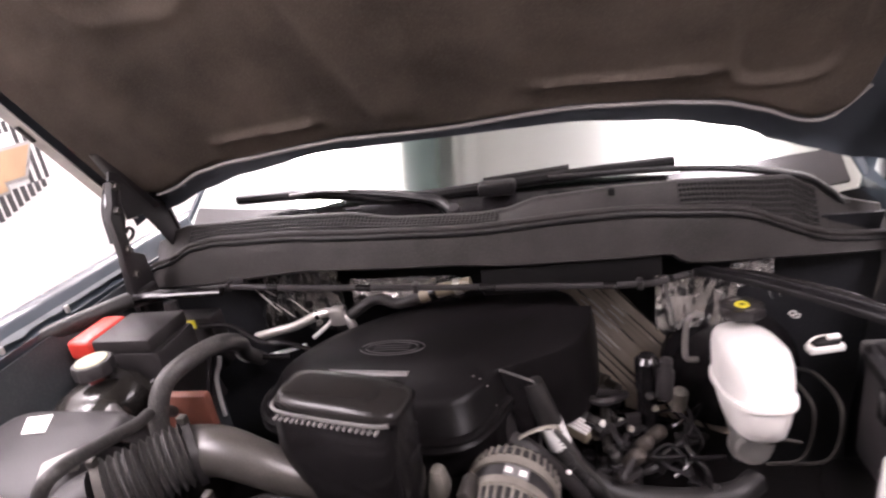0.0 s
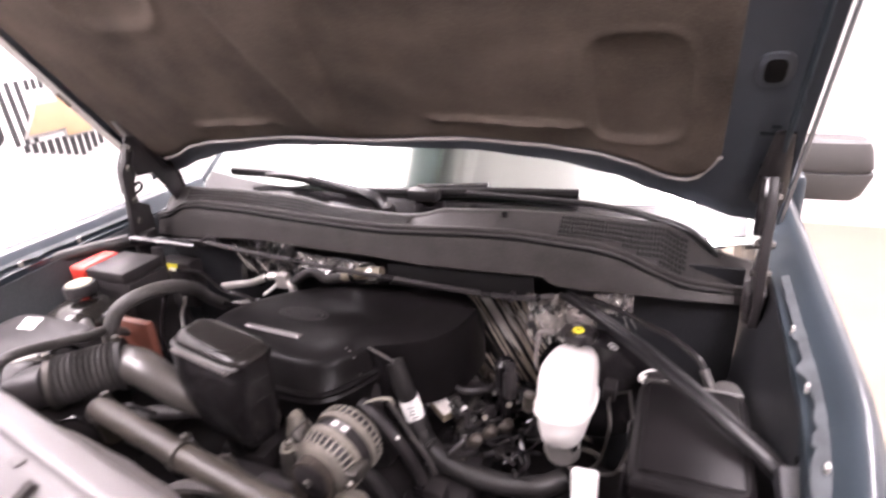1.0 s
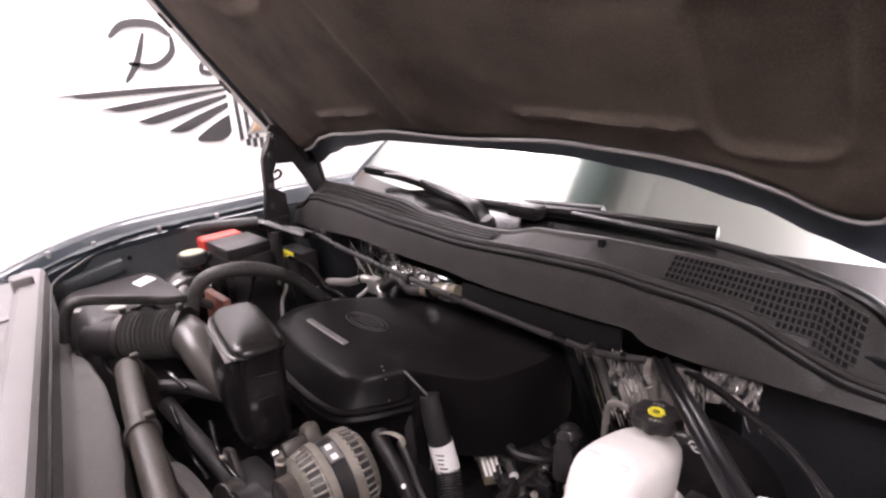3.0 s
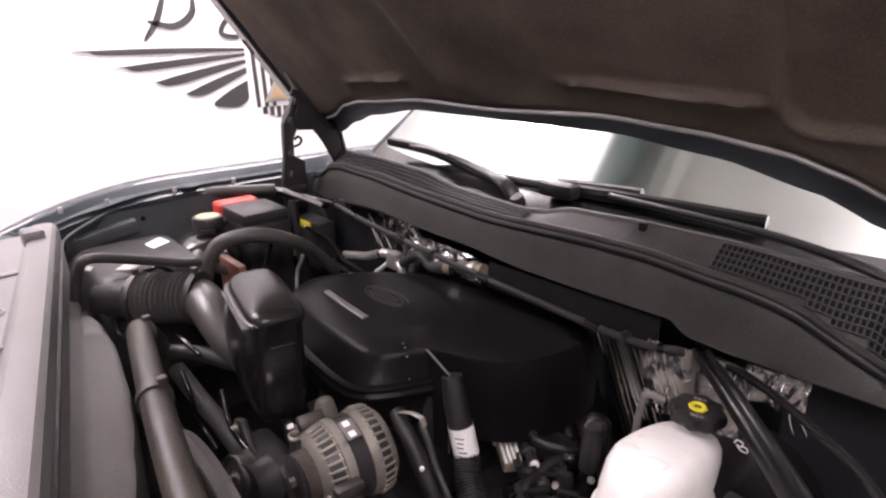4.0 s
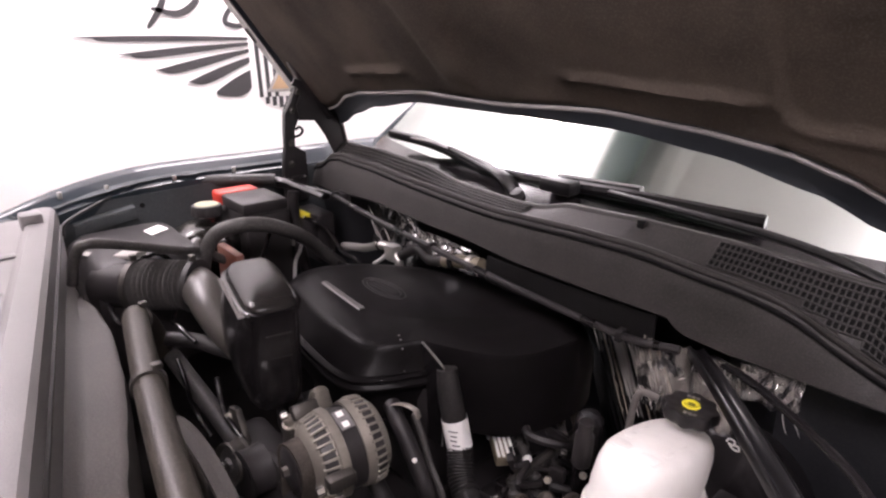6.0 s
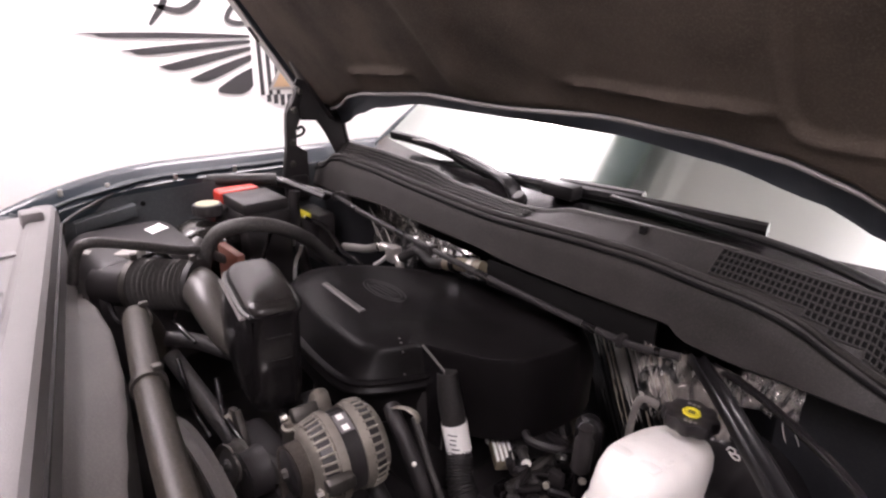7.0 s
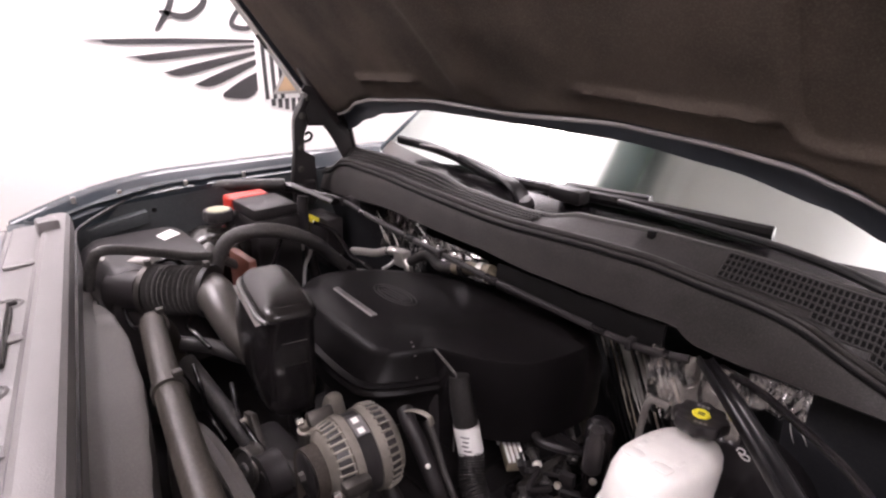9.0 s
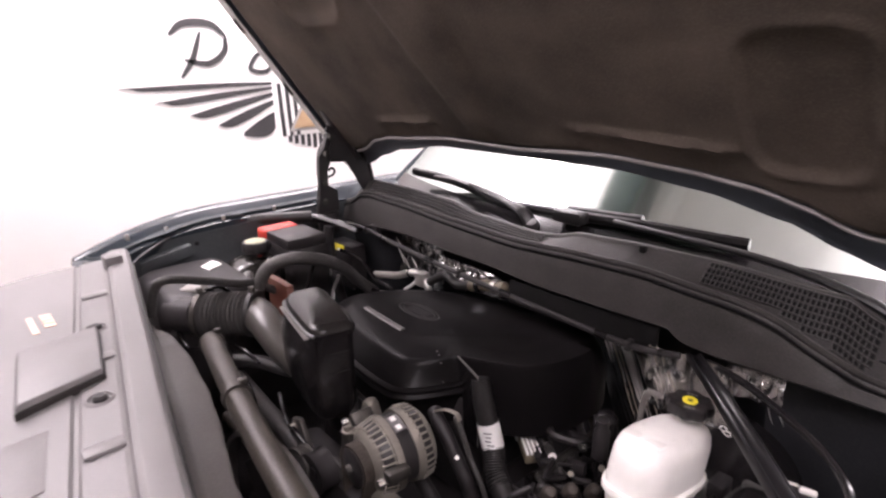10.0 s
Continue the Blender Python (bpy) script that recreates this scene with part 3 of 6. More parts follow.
def hood(x, v, n=0.0):
    """Point of the raised hood's underside: v metres up from the hinge line, n metres below it."""
    return Vector((x, 1.05 - (v + 0.008) * math.cos(HA) - n * math.sin(HA), 1.40 + (v + 0.008) * math.sin(HA) - n * math.cos(HA)))


SEAM = [(-0.72, 0.01), (-0.69, 0.006), (-0.64, 0.025), (-0.55, 0.068), (-0.46, 0.09), (-0.2, 0.118), (0.0, 0.115), (0.25, 0.1295), (0.4, 0.117), (0.51, 0.099), (0.58, 0.072), (0.64, 0.037), (0.675, 0.024), (0.70, 0.027), (0.72, 0.040), (0.735, 0.062), (0.745, 0.10)]
bonnet = thing("truck_hood", (MID, 1.05, 1.28), "raised slate blue hood with a brown felt liner", "hood")
XL, XR, VF = -0.83, 0.868, 1.22


EDGE = [(-0.84, -0.1), (-0.76, -0.085), (-0.7, -0.06), (-0.57, -0.005), (-0.46, 0.032), (-0.25, 0.072), (0.0, 0.075), (0.25, 0.0785), (0.42, 0.0546), (0.55, 0.012), (0.63, -0.038), (0.7, -0.073), (0.79, -0.118), (0.9, -0.128)]


def rear(x):
    return lerp_list(EDGE, x)


rows = []
for j in range(30):
    row = []
    for i in range(61):
        x = XL + (XR - XL) * i / 60
        v0 = rear(x)
        v = v0 + (VF - v0) * (j / 29) ** 1.3
        d = min(x - XL, XR - x)
        n = 0.022 * max(0, 1 - d / 0.035)
        n += 0.010 * max(0, 1 - (v - v0) / 0.02)
        row.append(hood(x, v, n - 0.012))
    rows.append(row)
part("inner_frame", sheet(rows, 0.003), FRAME, bonnet, "painted inner frame with holes", angle=30)
rows = [[hood(XL - 0.006 + (XR - XL + 0.012) * i / 40, rear(XL + (XR - XL) * i / 40) - 0.012 + (VF + 0.02 - rear(XL + (XR - XL) * i / 40)) * j / 20, -0.05 - 0.03 * math.sin(math.pi * i / 40) + (0.035 if i in (0, 40) else 0)) for i in range(41)] for j in range(21)]
part("outer_panel", sheet(rows, 0.003), PAINT, bonnet, angle=30)


def bump(d, w):
    return math.exp(-(d / w) ** 2)


def felt_h(x, v):
    h = 0.012
    # moulded cross ridges near the rear
    for a, b, va, vb in ((0.20, 0.50, 0.19, 0.175), (-0.45, -0.22, 0.152, 0.172)):
        k = 1 / (1 + math.exp(-(x - a) / 0.008)) / (1 + math.exp((x - b) / 0.008))
        vv = va + (vb - va) * (x - a) / (b - a)
        h += 0.012 * k * bump(v - vv, 0.009) - 0.006 * k / (1 + math.exp((v - vv) / 0.006))
    # rounded pocket at the driver's side, its mirror image, and a centre field
    for cx, cv, hw, hv in ((0.597, 0.262, 0.086, 0.13), (-0.42, 0.75, 0.14, 0.3)):
        q = (abs((x - cx) / hw) ** 4 + abs((v - cv) / hv) ** 4) ** 0.25
        h += 0.007 * bump(q - 1, 0.06) - 0.006 / (1 + math.exp((q - 1) / 0.04))
    # centre stiffener
    half = 0.04 + 0.05 * min(1, max(0, (v - 0.17) / 0.33))
    h += 0.012 / (1 + math.exp((abs(x + 0.06 + 0.09 * (v - 0.17)) - half) / 0.006)) / (1 + math.exp(-(v - 0.16) / 0.01))
    h += 0.003 * noise.noise((x * 9, v * 9, 0)) + 0.0015 * noise.noise((x * 28, v * 28, 3))
    return h


rows = []
for j in range(130):
    row = []
    for i in range(181):
        x = -0.79 + 1.535 * i / 180
        v0 = lerp_list(SEAM, x) + 0.001
        v = v0 + (1.12 - v0) * j / 129
        e = min((x + 0.79), (0.745 - x), (v - v0)) / 0.012
        row.append(hood(x, v, 0.006 + (felt_h(x, v) - 0.006) * min(1, max(0, e)) ** 0.5))
    rows.append(row)
part("felt_liner", sheet(rows, 0), FELT, bonnet, "dusty brown-grey moulded felt liner", angle=60)
# light grey puts the bead's highlight into its colour
part("rear_bead", tube([hood(x, lerp_list(SEAM, x) - 0.004, 0.010) for x in [-0.70 + i * 0.0361 for i in range(41)]], 0.004, 8, 2), BEAD, bonnet)
for s, cx in ((1, 0.80),):
    for k, v in enumerate((0.29, 0.75)):
        m = Matrix.Translation(hood(cx, v, -0.010)) @ Matrix.Rotation(-HA, 4, "X") @ Matrix.Rotation(math.pi, 4, "X")
        ring = slab(superoval(0.027, 0.036), -0.002, 0.006, 0.003, m)
        part("hole_rim", ring, FRAME, bonnet)
        part("hole", slab(superoval(0.016, 0.024), 0.002, 0.0075, 0.001, m), COWL_DARK, bonnet)
# hinges
for s, base in ((-1, -0.745), (1, 0.838)):
    hx = base
    dy = 0.05 if s > 0 else 0.0
    SIDE = Matrix.Translation((hx, dy, 0)) @ Matrix(((0, 0, 1, 0), (1, 0, 0, 0), (0, 1, 0, 0), (0, 0, 0, 1)))
    column = [(0.905, 1.14), (0.90, 1.22), (0.911, 1.30), (0.915, 1.39), (0.935, 1.42), (0.952, 1.462), (0.972, 1.46), (0.985, 1.44), (0.958, 1.41), (0.957, 1.372), (0.944, 1.346), (0.943, 1.30), (0.975, 1.28), (0.98, 1.15)]
    hg = part("hinge", slab(column, -0.009, 0.009, 0.003, SIDE), BLACK, bonnet, "black steel hood hinge")
    arm = [(0.938, 1.468), (0.948, 1.486), (0.985, 1.475), (1.045, 1.415), (1.087, 1.38), (1.10, 1.33), (1.115, 1.27), (1.07, 1.26), (1.035, 1.325), (1.006, 1.368), (0.955, 1.372), (0.95, 1.415), (0.962, 1.44), (0.955, 1.462)]
    part("hinge_arm", slab(arm, 0.010, 0.017, 0.002, SIDE), BLACK, hg)
    part("arm_flange", tube([(hx + 0.018, y + dy, z) for y, z in ((0.985, 1.472), (1.04, 1.416), (1.084, 1.376), (1.098, 1.33), (1.11, 1.275))], 0.006, 8, 5), BLACK, hg)
    part("link", tube([(hx - 0.013, dy + 0.922, 1.33), (hx - 0.013, dy + 0.93, 1.40), (hx - 0.013, dy + 0.965, 1.455)], 0.011, 10, 6, flat=0.5), BLACK_GLOSS, hg)
    part("hinge_leaf", tube([hood(hx, -0.03, 0.012), hood(hx, 0.08, 0.012), hood(hx, 0.16, 0.006)], lambda q: 0.032 - 0.016 * q, 10, 6, flat=0.4), BLACK, hg)
    part("hinge_base", box(hx - 0.022, hx + 0.020, dy + 0.912, dy + 0.972, 1.14, 1.215, 0.010, seg=3), BLACK, hg)
    part("hook", tube([(hx + 0.004, dy + 0.944, 1.325), (hx + 0.004, dy + 0.962, 1.33), (hx + 0.004, dy + 0.970, 1.342), (hx + 0.004, dy + 0.960, 1.352), (hx + 0.004, dy + 0.948, 1.345)], 0.004, 8, 4), BLACK, hg)
    for y, z in ((0.926, 1.25), (0.938, 1.40), (0.958, 1.45), (0.93, 1.31)):
        part("hinge_bolt", lathe([(0.001, 0.008), (0.007, 0.008), (0.008, 0.003), (0.011, 0.002), (0.011, 0)], aim((hx + 0.010, y + dy, z), (1, 0, 0)), 6), ALLOY_DARK, hg)
        part("hinge_bolt", lathe([(0.001, 0.008), (0.007, 0.008), (0.008, 0.003), (0.011, 0.002), (0.011, 0)], aim((hx - 0.010, y + dy, z), (-1, 0, 0)), 6), ALLOY_DARK, hg)
for x, v in ((0.815, 0.14), (0.83, 0.16), (-0.765, 0.14)):
    part("weld_tab", box(-0.014, 0.014, -0.004, 0.004, -0.002, 0.003, 0.001, Matrix.Translation(hood(x, v, -0.008)) @ Matrix.Rotation(-HA, 4, "X")), PAINT, bonnet)
part("side_flange", tube([hood(0.842, v, 0.012) for v in (-0.08, 0.2, 0.5, 0.9, 1.2)], 0.006, 6, 6), PAINT, bonnet)
# left strip's pale colour holds the light it gets from the west wall
part("edge_strip", sheet([[hood(-0.806, v, 0.018), hood(-0.836, v, 0.020), hood(-0.846, v, 0.010), hood(-0.848, v, -0.02)] for v in (-0.07, 0.1, 0.3, 0.5, 0.8, 1.2)], 0.003), PALE_LIT_PAINT, bonnet)
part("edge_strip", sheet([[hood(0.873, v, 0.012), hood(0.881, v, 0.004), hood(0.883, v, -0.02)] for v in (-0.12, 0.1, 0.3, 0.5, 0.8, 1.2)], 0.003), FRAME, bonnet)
for v in (0.25, 0.47, 0.68):
    part("bump_stop", tube([hood(-0.826, v - 0.022, 0.0205), hood(-0.826, v + 0.022, 0.0205)], 0.006, 8, 4, flat=0.7), RUBBER, bonnet)

# thin weld flanges along the inner fender edges
for s in (-1, 1):
    rows = []
    for i in range(81):
        y = 0.26 + i * 0.009
        w = 0.0 if (i // 3) % 9 else 0.012
        w += 0.02 * math.exp(-((y - 0.66) / 0.02) ** 2) + 0.02 * math.exp(-((y - 0.45) / 0.03) ** 2) - 0.006 * noise.noise((y * 30, 2, 1))
        t = min(1, max(0, (y - 0.23) / 0.4))
        z = 1.168 + 0.065 * (1 - (1 - t) ** 2)
        ax = 0.036 if s > 0 else 0.0
        rows.append([(MID + ax + s * (0.818 - 0.05 * (1 - t) ** 2 - 0.6 * w), y, z + 0.014), (MID + ax + s * (0.834 - 0.05 * (1 - t) ** 2), y, z + 0.020)])
    part("weld_flange", sheet(rows, 0.002), FLANGE, truck, angle=50)

# ---- cowl panel ----
S_Z = [(-0.8, 1.215), (-0.74, 1.235), (-0.7, 1.245), (-0.63, 1.28), (-0.55, 1.296), (-0.35, 1.305), (-0.15, 1.301), (0.05, 1.296), (0.25, 1.303), (0.35, 1.3017), (0.48, 1.2861), (0.56, 1.272), (0.63, 1.237), (0.7, 1.202), (0.78, 1.187), (0.86, 1.177)]
T_Z = [(-0.8, 1.26), (-0.73, 1.293), (-0.68, 1.308), (-0.42, 1.326), (-0.23, 1.327), (-0.12, 1.311), (0.06, 1.306), (0.11, 1.3093), (0.18, 1.3271), (0.32, 1.3309), (0.45, 1.3273), (0.65, 1.308), (0.7, 1.28), (0.74, 1.247), (0.86, 1.212)]
B_Z = [(-0.8, 1.17), (-0.72, 1.185), (-0.3, 1.235), (0.0, 1.234), (0.15, 1.2233), (0.4, 1.217), (0.425, 1.2147), (0.445, 1.1952), (0.52, 1.1872), (0.86, 1.16)]
cowl = thing("cowl_panel", (MID, 1.0, 1.2), "matt dark grey plastic cowl panel with slotted air inlets", "cowl panel")


def cy(x, a):
    return a + 0.17 * (x - 0.02) ** 2


rows = []
NX = 110
for i in range(NX + 1):
    x = -0.80 + 1.64 * i / NX
    s, t, b = lerp_list(S_Z, x), lerp_list(T_Z, x), lerp_list(B_Z, x)
    ys, yt, yb = cy(x, 0.92), cy(x, 1.0), cy(x, 0.90)
    rows.append([(x, yb + 0.02, b - 0.012), (x, yb, b), (x, (yb + ys) / 2, (b + s) / 2 + 0.004), (x, ys - 0.004, s - 0.010), (x, ys + 0.002, s - 0.001), (x, ys + 0.008, s), (x, ys + 0.012, s - 0.008), (x, ys + 0.016, s - 0.010), (x, ys + 0.020, s - 0.004), (x, ys + 0.026, s - 0.002),
                 (x, yt - 0.010, t - 0.007), (x, yt - 0.006, t - 0.001), (x, yt, t), (x, yt + 0.006, t - 0.004), (x, yt + 0.03, t - 0.035)])
part("panel", sheet(rows, 0.003), COWL, cowl, angle=28)
part("seal", tube([(x, cy(x, 0.92) + 0.006, lerp_list(S_Z, x) + 0.004) for x in [-0.79 + i * 0.0405 for i in range(41)]], 0.0060, 10, 2), COWL, cowl, "soft rubber sealing strip")
part("groove", tube([(x, cy(x, 0.92) - 0.006, lerp_list(S_Z, x) - 0.006) for x in [-0.79 + i * 0.0405 for i in range(41)]], 0.0035, 8, 2), COWL_DARK, cowl)


def ledge(x, u, lift=0.0):
    """Point of the ledge between seal and rear edge, u from 0 to 1."""
    s, t = lerp_list(S_Z, x), lerp_list(T_Z, x)
    return Vector((x, cy(x, 0.946) + 0.044 * u, s - 0.002 + (t - 0.005 - s) * u + lift))


ROW = 0.0118


def at_row(x, d, lift):
    """Point of the ledge d metres ahead of its rear edge."""
    span = (ledge(x, 1) - ledge(x, 0)).length
    return ledge(x, 0.96 - d / span, lift)


def rows_at(x):
    return min(8, int(0.98 * (ledge(x, 1) - ledge(x, 0)).length / ROW))


for x0, x1, n in ((0.445, 0.705, 34), (-0.66, 0.10, 90)):
    step = (x1 - x0) / n
    bed, bars = bmesh.new(), bmesh.new()
    for i in range(n):
        x, last = x0 + step * i, min(rows_at(x0 + step * i), rows_at(x0 + step * (i + 1)))
        join(sheet([[at_row(x, 0, 0.003), at_row(x, last * ROW, 0.003)], [at_row(x + step, 0, 0.003), at_row(x + step, last * ROW, 0.003)]]), bed)
        tube([at_row(x, 0, 0.0042), at_row(x, last * ROW, 0.0042)], 0.0012, 5, 2, bm=bars)
        for j in range(last + 1):
            tube([at_row(x, j * ROW, 0.0046), at_row(x + step, j * ROW, 0.0046)], 0.0016, 6, 1, bm=bars)
    inlet = part("air_inlet", bed, COWL_DARK, cowl, "dark slotted air inlet")
    part("slot_grid", bars, COWL, inlet)
part("clip", box(0.315, 0.328, 0.994, 1.006, 1.314, 1.332, 0.003), COWL_DARK, cowl)
# near-black sheet added to draw the shade below the cowl's front
part("cowl_shade", sheet([[(x, cy(x, 0.916), 1.158), (x, cy(x, 0.914), 1.19), (x, cy(x, 0.918), 1.21)] for x in [0.06 + i * 0.018 for i in range(20)]], 0.006), COWL_DARK, cowl, "black sheet for the shade under the cowl")
for x in (-0.5,):
    part("clip", box(x - 0.02, x + 0.02, cy(x, 0.892), cy(x, 0.91), lerp_list(B_Z, x) - 0.02, lerp_list(B_Z, x) + 0.004, 0.003), BLACK, cowl)

# ---- wipers ----


def wiper(arm, blade, pivot):
    w = thing("wiper", pivot, "black wiper arm with a rubber blade", "wiper", "wipers on the windshield")
    part("arm", tube(arm, lambda s: 0.024 - 0.013 * s, 12, 8, flat=0.5), WIPER, w)
    part("pivot_cap", lathe([(0.001, 0.03), (0.014, 0.028), (0.02, 0.012), (0.022, 0)], aim(pivot, (0, -0.4, 0.9)), 18), BLACK, w)
    b = part("blade", tube(blade, 0.010, 8, 8, flat=1.3), WIPER, w)
    part("bridge", tube([Vector(blade[0]).lerp(Vector(blade[-1]), 0.35) + Vector((0, -0.004, 0.012)), Vector(blade[0]).lerp(Vector(blade[-1]), 0.65) + Vector((0, -0.004, 0.016))], 0.011, 8), WIPER, w)
    part("squeegee", tube([Vector(q) + Vector((0, 0.008, -0.009)) for q in blade], 0.004, 6), RUBBER, b)
    return w


wiper([(-0.015, 1.075, 1.285), (-0.05, 1.075, 1.318), (-0.12, 1.085, 1.332), (-0.24, 1.10, 1.345), (-0.40, 1.125, 1.352)], [(-0.58, 1.165, 1.335), (-0.40, 1.14, 1.34), (-0.28, 1.13, 1.33), (-0.16, 1.115, 1.312)], (-0.01, 1.075, 1.275))
wiper([(0.765, 1.105, 1.222), (0.73, 1.095, 1.262), (0.668, 1.09, 1.298), (0.5, 1.085, 1.33), (0.2, 1.09, 1.338)], [(-0.16, 1.11, 1.315), (0.05, 1.105, 1.325), (0.25, 1.12, 1.332), (0.46, 1.145, 1.332)], (0.765, 1.105, 1.21))
part("blade_clip", tube([(-0.40, 1.095, 1.354), (-0.32, 1.092, 1.357), (-0.25, 1.088, 1.352)], 0.006, 8, flat=0.6), GREY_PIPE, bpy.data.objects["wiper"])
# thin grey line draws the highlight along the arm
part("arm_highlight", tube([(-0.06, 1.066, 1.327), (-0.12, 1.076, 1.340), (-0.24, 1.091, 1.353), (-0.33, 1.104, 1.358)], 0.0022, 6), GREY_PIPE, bpy.data.objects["wiper"])
part("arm_joint", box(0.05, 0.13, 1.06, 1.10, 1.315, 1.345, 0.008), WIPER, bpy.data.objects["wiper.001"])

# ---- mirror ----
mir = thing("side_mirror", (1.06, 1.95, 1.05), "dark grey side mirror housing on the door", "mirror")
MM = Matrix.Translation((1.085, 1.97, 1.195)) @ Matrix.Diagonal((1.15, 1.15, 1.2, 1))
part("housing", stack([(0.0, 0.118, 0.045, 0, 0), (0.012, 0.124, 0.05, 0, 0), (0.06, 0.118, 0.05, -0.004, 0), (0.078, 0.112, 0.046, -0.006, 0), (0.086, 0.10, 0.035, -0.008, 0)], MM, p=6), MIRROR_SHELL, mir)
part("lower_shell", stack([(-0.078, 0.10, 0.035, -0.01, 0), (-0.062, 0.115, 0.045, -0.008, 0), (-0.012, 0.126, 0.051, 0, 0), (-0.003, 0.126, 0.051, 0, 0)], MM, p=6), MIRROR_SHELL, mir)
part("glass", box(0.98, 1.19, 2.028, 2.034, 1.125, 1.27, 0.002), CHROME, mir)
part("arm", tube([(0.955, 1.95, 1.10), (1.02, 1.95, 1.14)], 0.03, 10), BLACK, mir)

# ---- engine ----
engine = thing("engine_block", (MID + 0.02, 0.7, 0.62), "dark dusty engine block with wiring and cast parts", "engine")
part("block", box(-0.26, 0.32, 0.46, 0.95, 0.62, 0.78, 0.03), BLACK, engine)
part("intake_manifold", box(-0.16, 0.13, 0.70, 0.95, 0.78, 1.03, 0.03), BLACK, engine)
for s in (-1, 1):
    part("valve_cover", box(0.03 + s * 0.24 - 0.07, 0.03 + s * 0.24 + 0.07, 0.60, 0.95, 0.76, 0.84, 0.025), BLACK, engine)
    for k in range(4):
        y = 0.62 + k * 0.085
        coil = part("coil", box(0.03 + s * 0.25 - 0.022, 0.03 + s * 0.25 + 0.022, y - 0.02, y + 0.02, 0.83, 0.875, 0.006), BLACK, engine)
        part("connector", box(0.03 + s * 0.215 - 0.014, 0.03 + s * 0.215 + 0.014, y - 0.014, y + 0.014, 0.84, 0.865, 0.004), BLACK_GLOSS, coil)
part("front_cover", box(-0.14, 0.2, 0.44, 0.52, 0.62, 0.93, 0.02), BLACK, engine)
for (px, pz, pr) in ((0.035, 0.955, 0.04), (0.05, 0.78, 0.08)):
    part("pulley", lathe([(0.012, -0.012), (pr * 0.8, -0.01), (pr, -0.018), (pr * 0.96, -0.006), (pr * 0.93, 0.006), (pr, 0.018), (0.3 * pr, 0.012), (0.01, 0.014)], aim((px, 0.425, pz), (0, -1, 0)), 32), BLACK, engine)

# cover over the intake: a broad dome with a stepped front
cover = thing("engine_cover", (0.05, 0.78, 1.03), "black satin plastic engine cover with two bright slots", "engine cover")


OUT = [(-0.300, 0.668), (-0.21, 0.640), (-0.08, 0.622), (0.015, 0.618), (0.055, 0.634), (0.080, 0.676), (0.100, 0.724), (0.155, 0.752), (0.205, 0.782), (0.238, 0.83), (0.255, 0.90), (0.252, 0.97), (0.215, 1.025), (0.12, 1.045), (0.0, 1.03), (-0.14, 0.97), (-0.27, 0.865), (-0.33, 0.75)]
CX, CYY = -0.02, 0.82


def ring_of(grow, z, dy=0.0, low=None, tuck=0.0):
    """The cover's outline, closed and smooth, moved outward by grow. low: how far down its plain side wall reaches; tuck: keeps a rim inside that wall."""
    p = [Vector((x, y, 0)) for x, y in OUT]
    n = len(p)
    out = []
    for i in range(n):
        a, b, c, d = p[i - 1], p[i], p[(i + 1) % n], p[(i + 2) % n]
        for k in range(5):
            t = k / 5
            q = 0.5 * (2 * b + (c - a) * t + (2 * a - 5 * b + 4 * c - d) * t * t + (3 * b - a - 3 * c + d) * t ** 3)
            w = (q - Vector((CX, CYY, 0))).normalized()
            if grow < 0.019:
                soft = 1 - 0.8 * min(1, max(0, (q.x - 0.05) / 0.06)) if q.y < 0.93 and grow > -0.03 else 1
                grow_here = 0.021 + (grow - 0.021) * soft
            else:
                grow_here = grow
            side = min(1, max(0, (q.x - 0.095) / 0.03))
            if low is not None:
                grow_here, zz = grow_here + (0.021 - grow_here) * side, z + (low - z) * side
            elif tuck:
                grow_here, zz = grow_here - tuck * side, z
            else:
                zz = z
            out.append((q.x + w.x * grow_here, q.y + w.y * grow_here + dy, zz))
    return out


def rings(levels):
    own = bmesh.new()
    loops = [[own.verts.new(q) for q in ring_of(*lv)] for lv in levels]
    n = len(loops[0])
    for a, b in zip(loops, loops[1:]):
        for k in range(n):
            own.faces.new((a[k], a[(k + 1) % n], b[(k + 1) % n], b[k]))
    own.faces.new(loops[0])
    own.faces.new(loops[-1])
    return own


DOME = rings([(0.022, 1.041, 0, 0.955), (0.025, 1.055, 0, 0.96), (0.0235, 1.060, 0, 1.0), (0.019, 1.066, 0, 1.04), (0.005, 1.079), (-0.008, 1.098), (-0.013, 1.105), (-0.019, 1.1095), (-0.026, 1.112), (-0.045, 1.116), (-0.065, 1.120)])
DOME_TREE = BVHTree.FromBMesh(DOME)


def on_dome(x, y, lift=0.0):
    """The point of the cover's top above (x, y)."""
    q = DOME_TREE.ray_cast(Vector((x, y, 1.5)), Vector((0, 0, -1)))[0]
    return q + Vector((0, 0, lift))


part("dome", DOME, BLACK_SATIN, cover, angle=30)
part("skirt", rings([(0.0, 0.965, 0, None, 0.03), (0.008, 0.97, 0, None, 0.03), (0.012, 1.042, 0, None, 0.03)]), BLACK_SATIN, cover)
part("rim", rings([(g, z, 0, None, 0.03) for g, z in ((0.028, 1.036), (0.034, 1.039), (0.034, 1.044), (0.029, 1.048), (0.027, 1.051), (0.033, 1.055), (0.033, 1.059), (0.027, 1.063))]), BLACK_SATIN, cover)

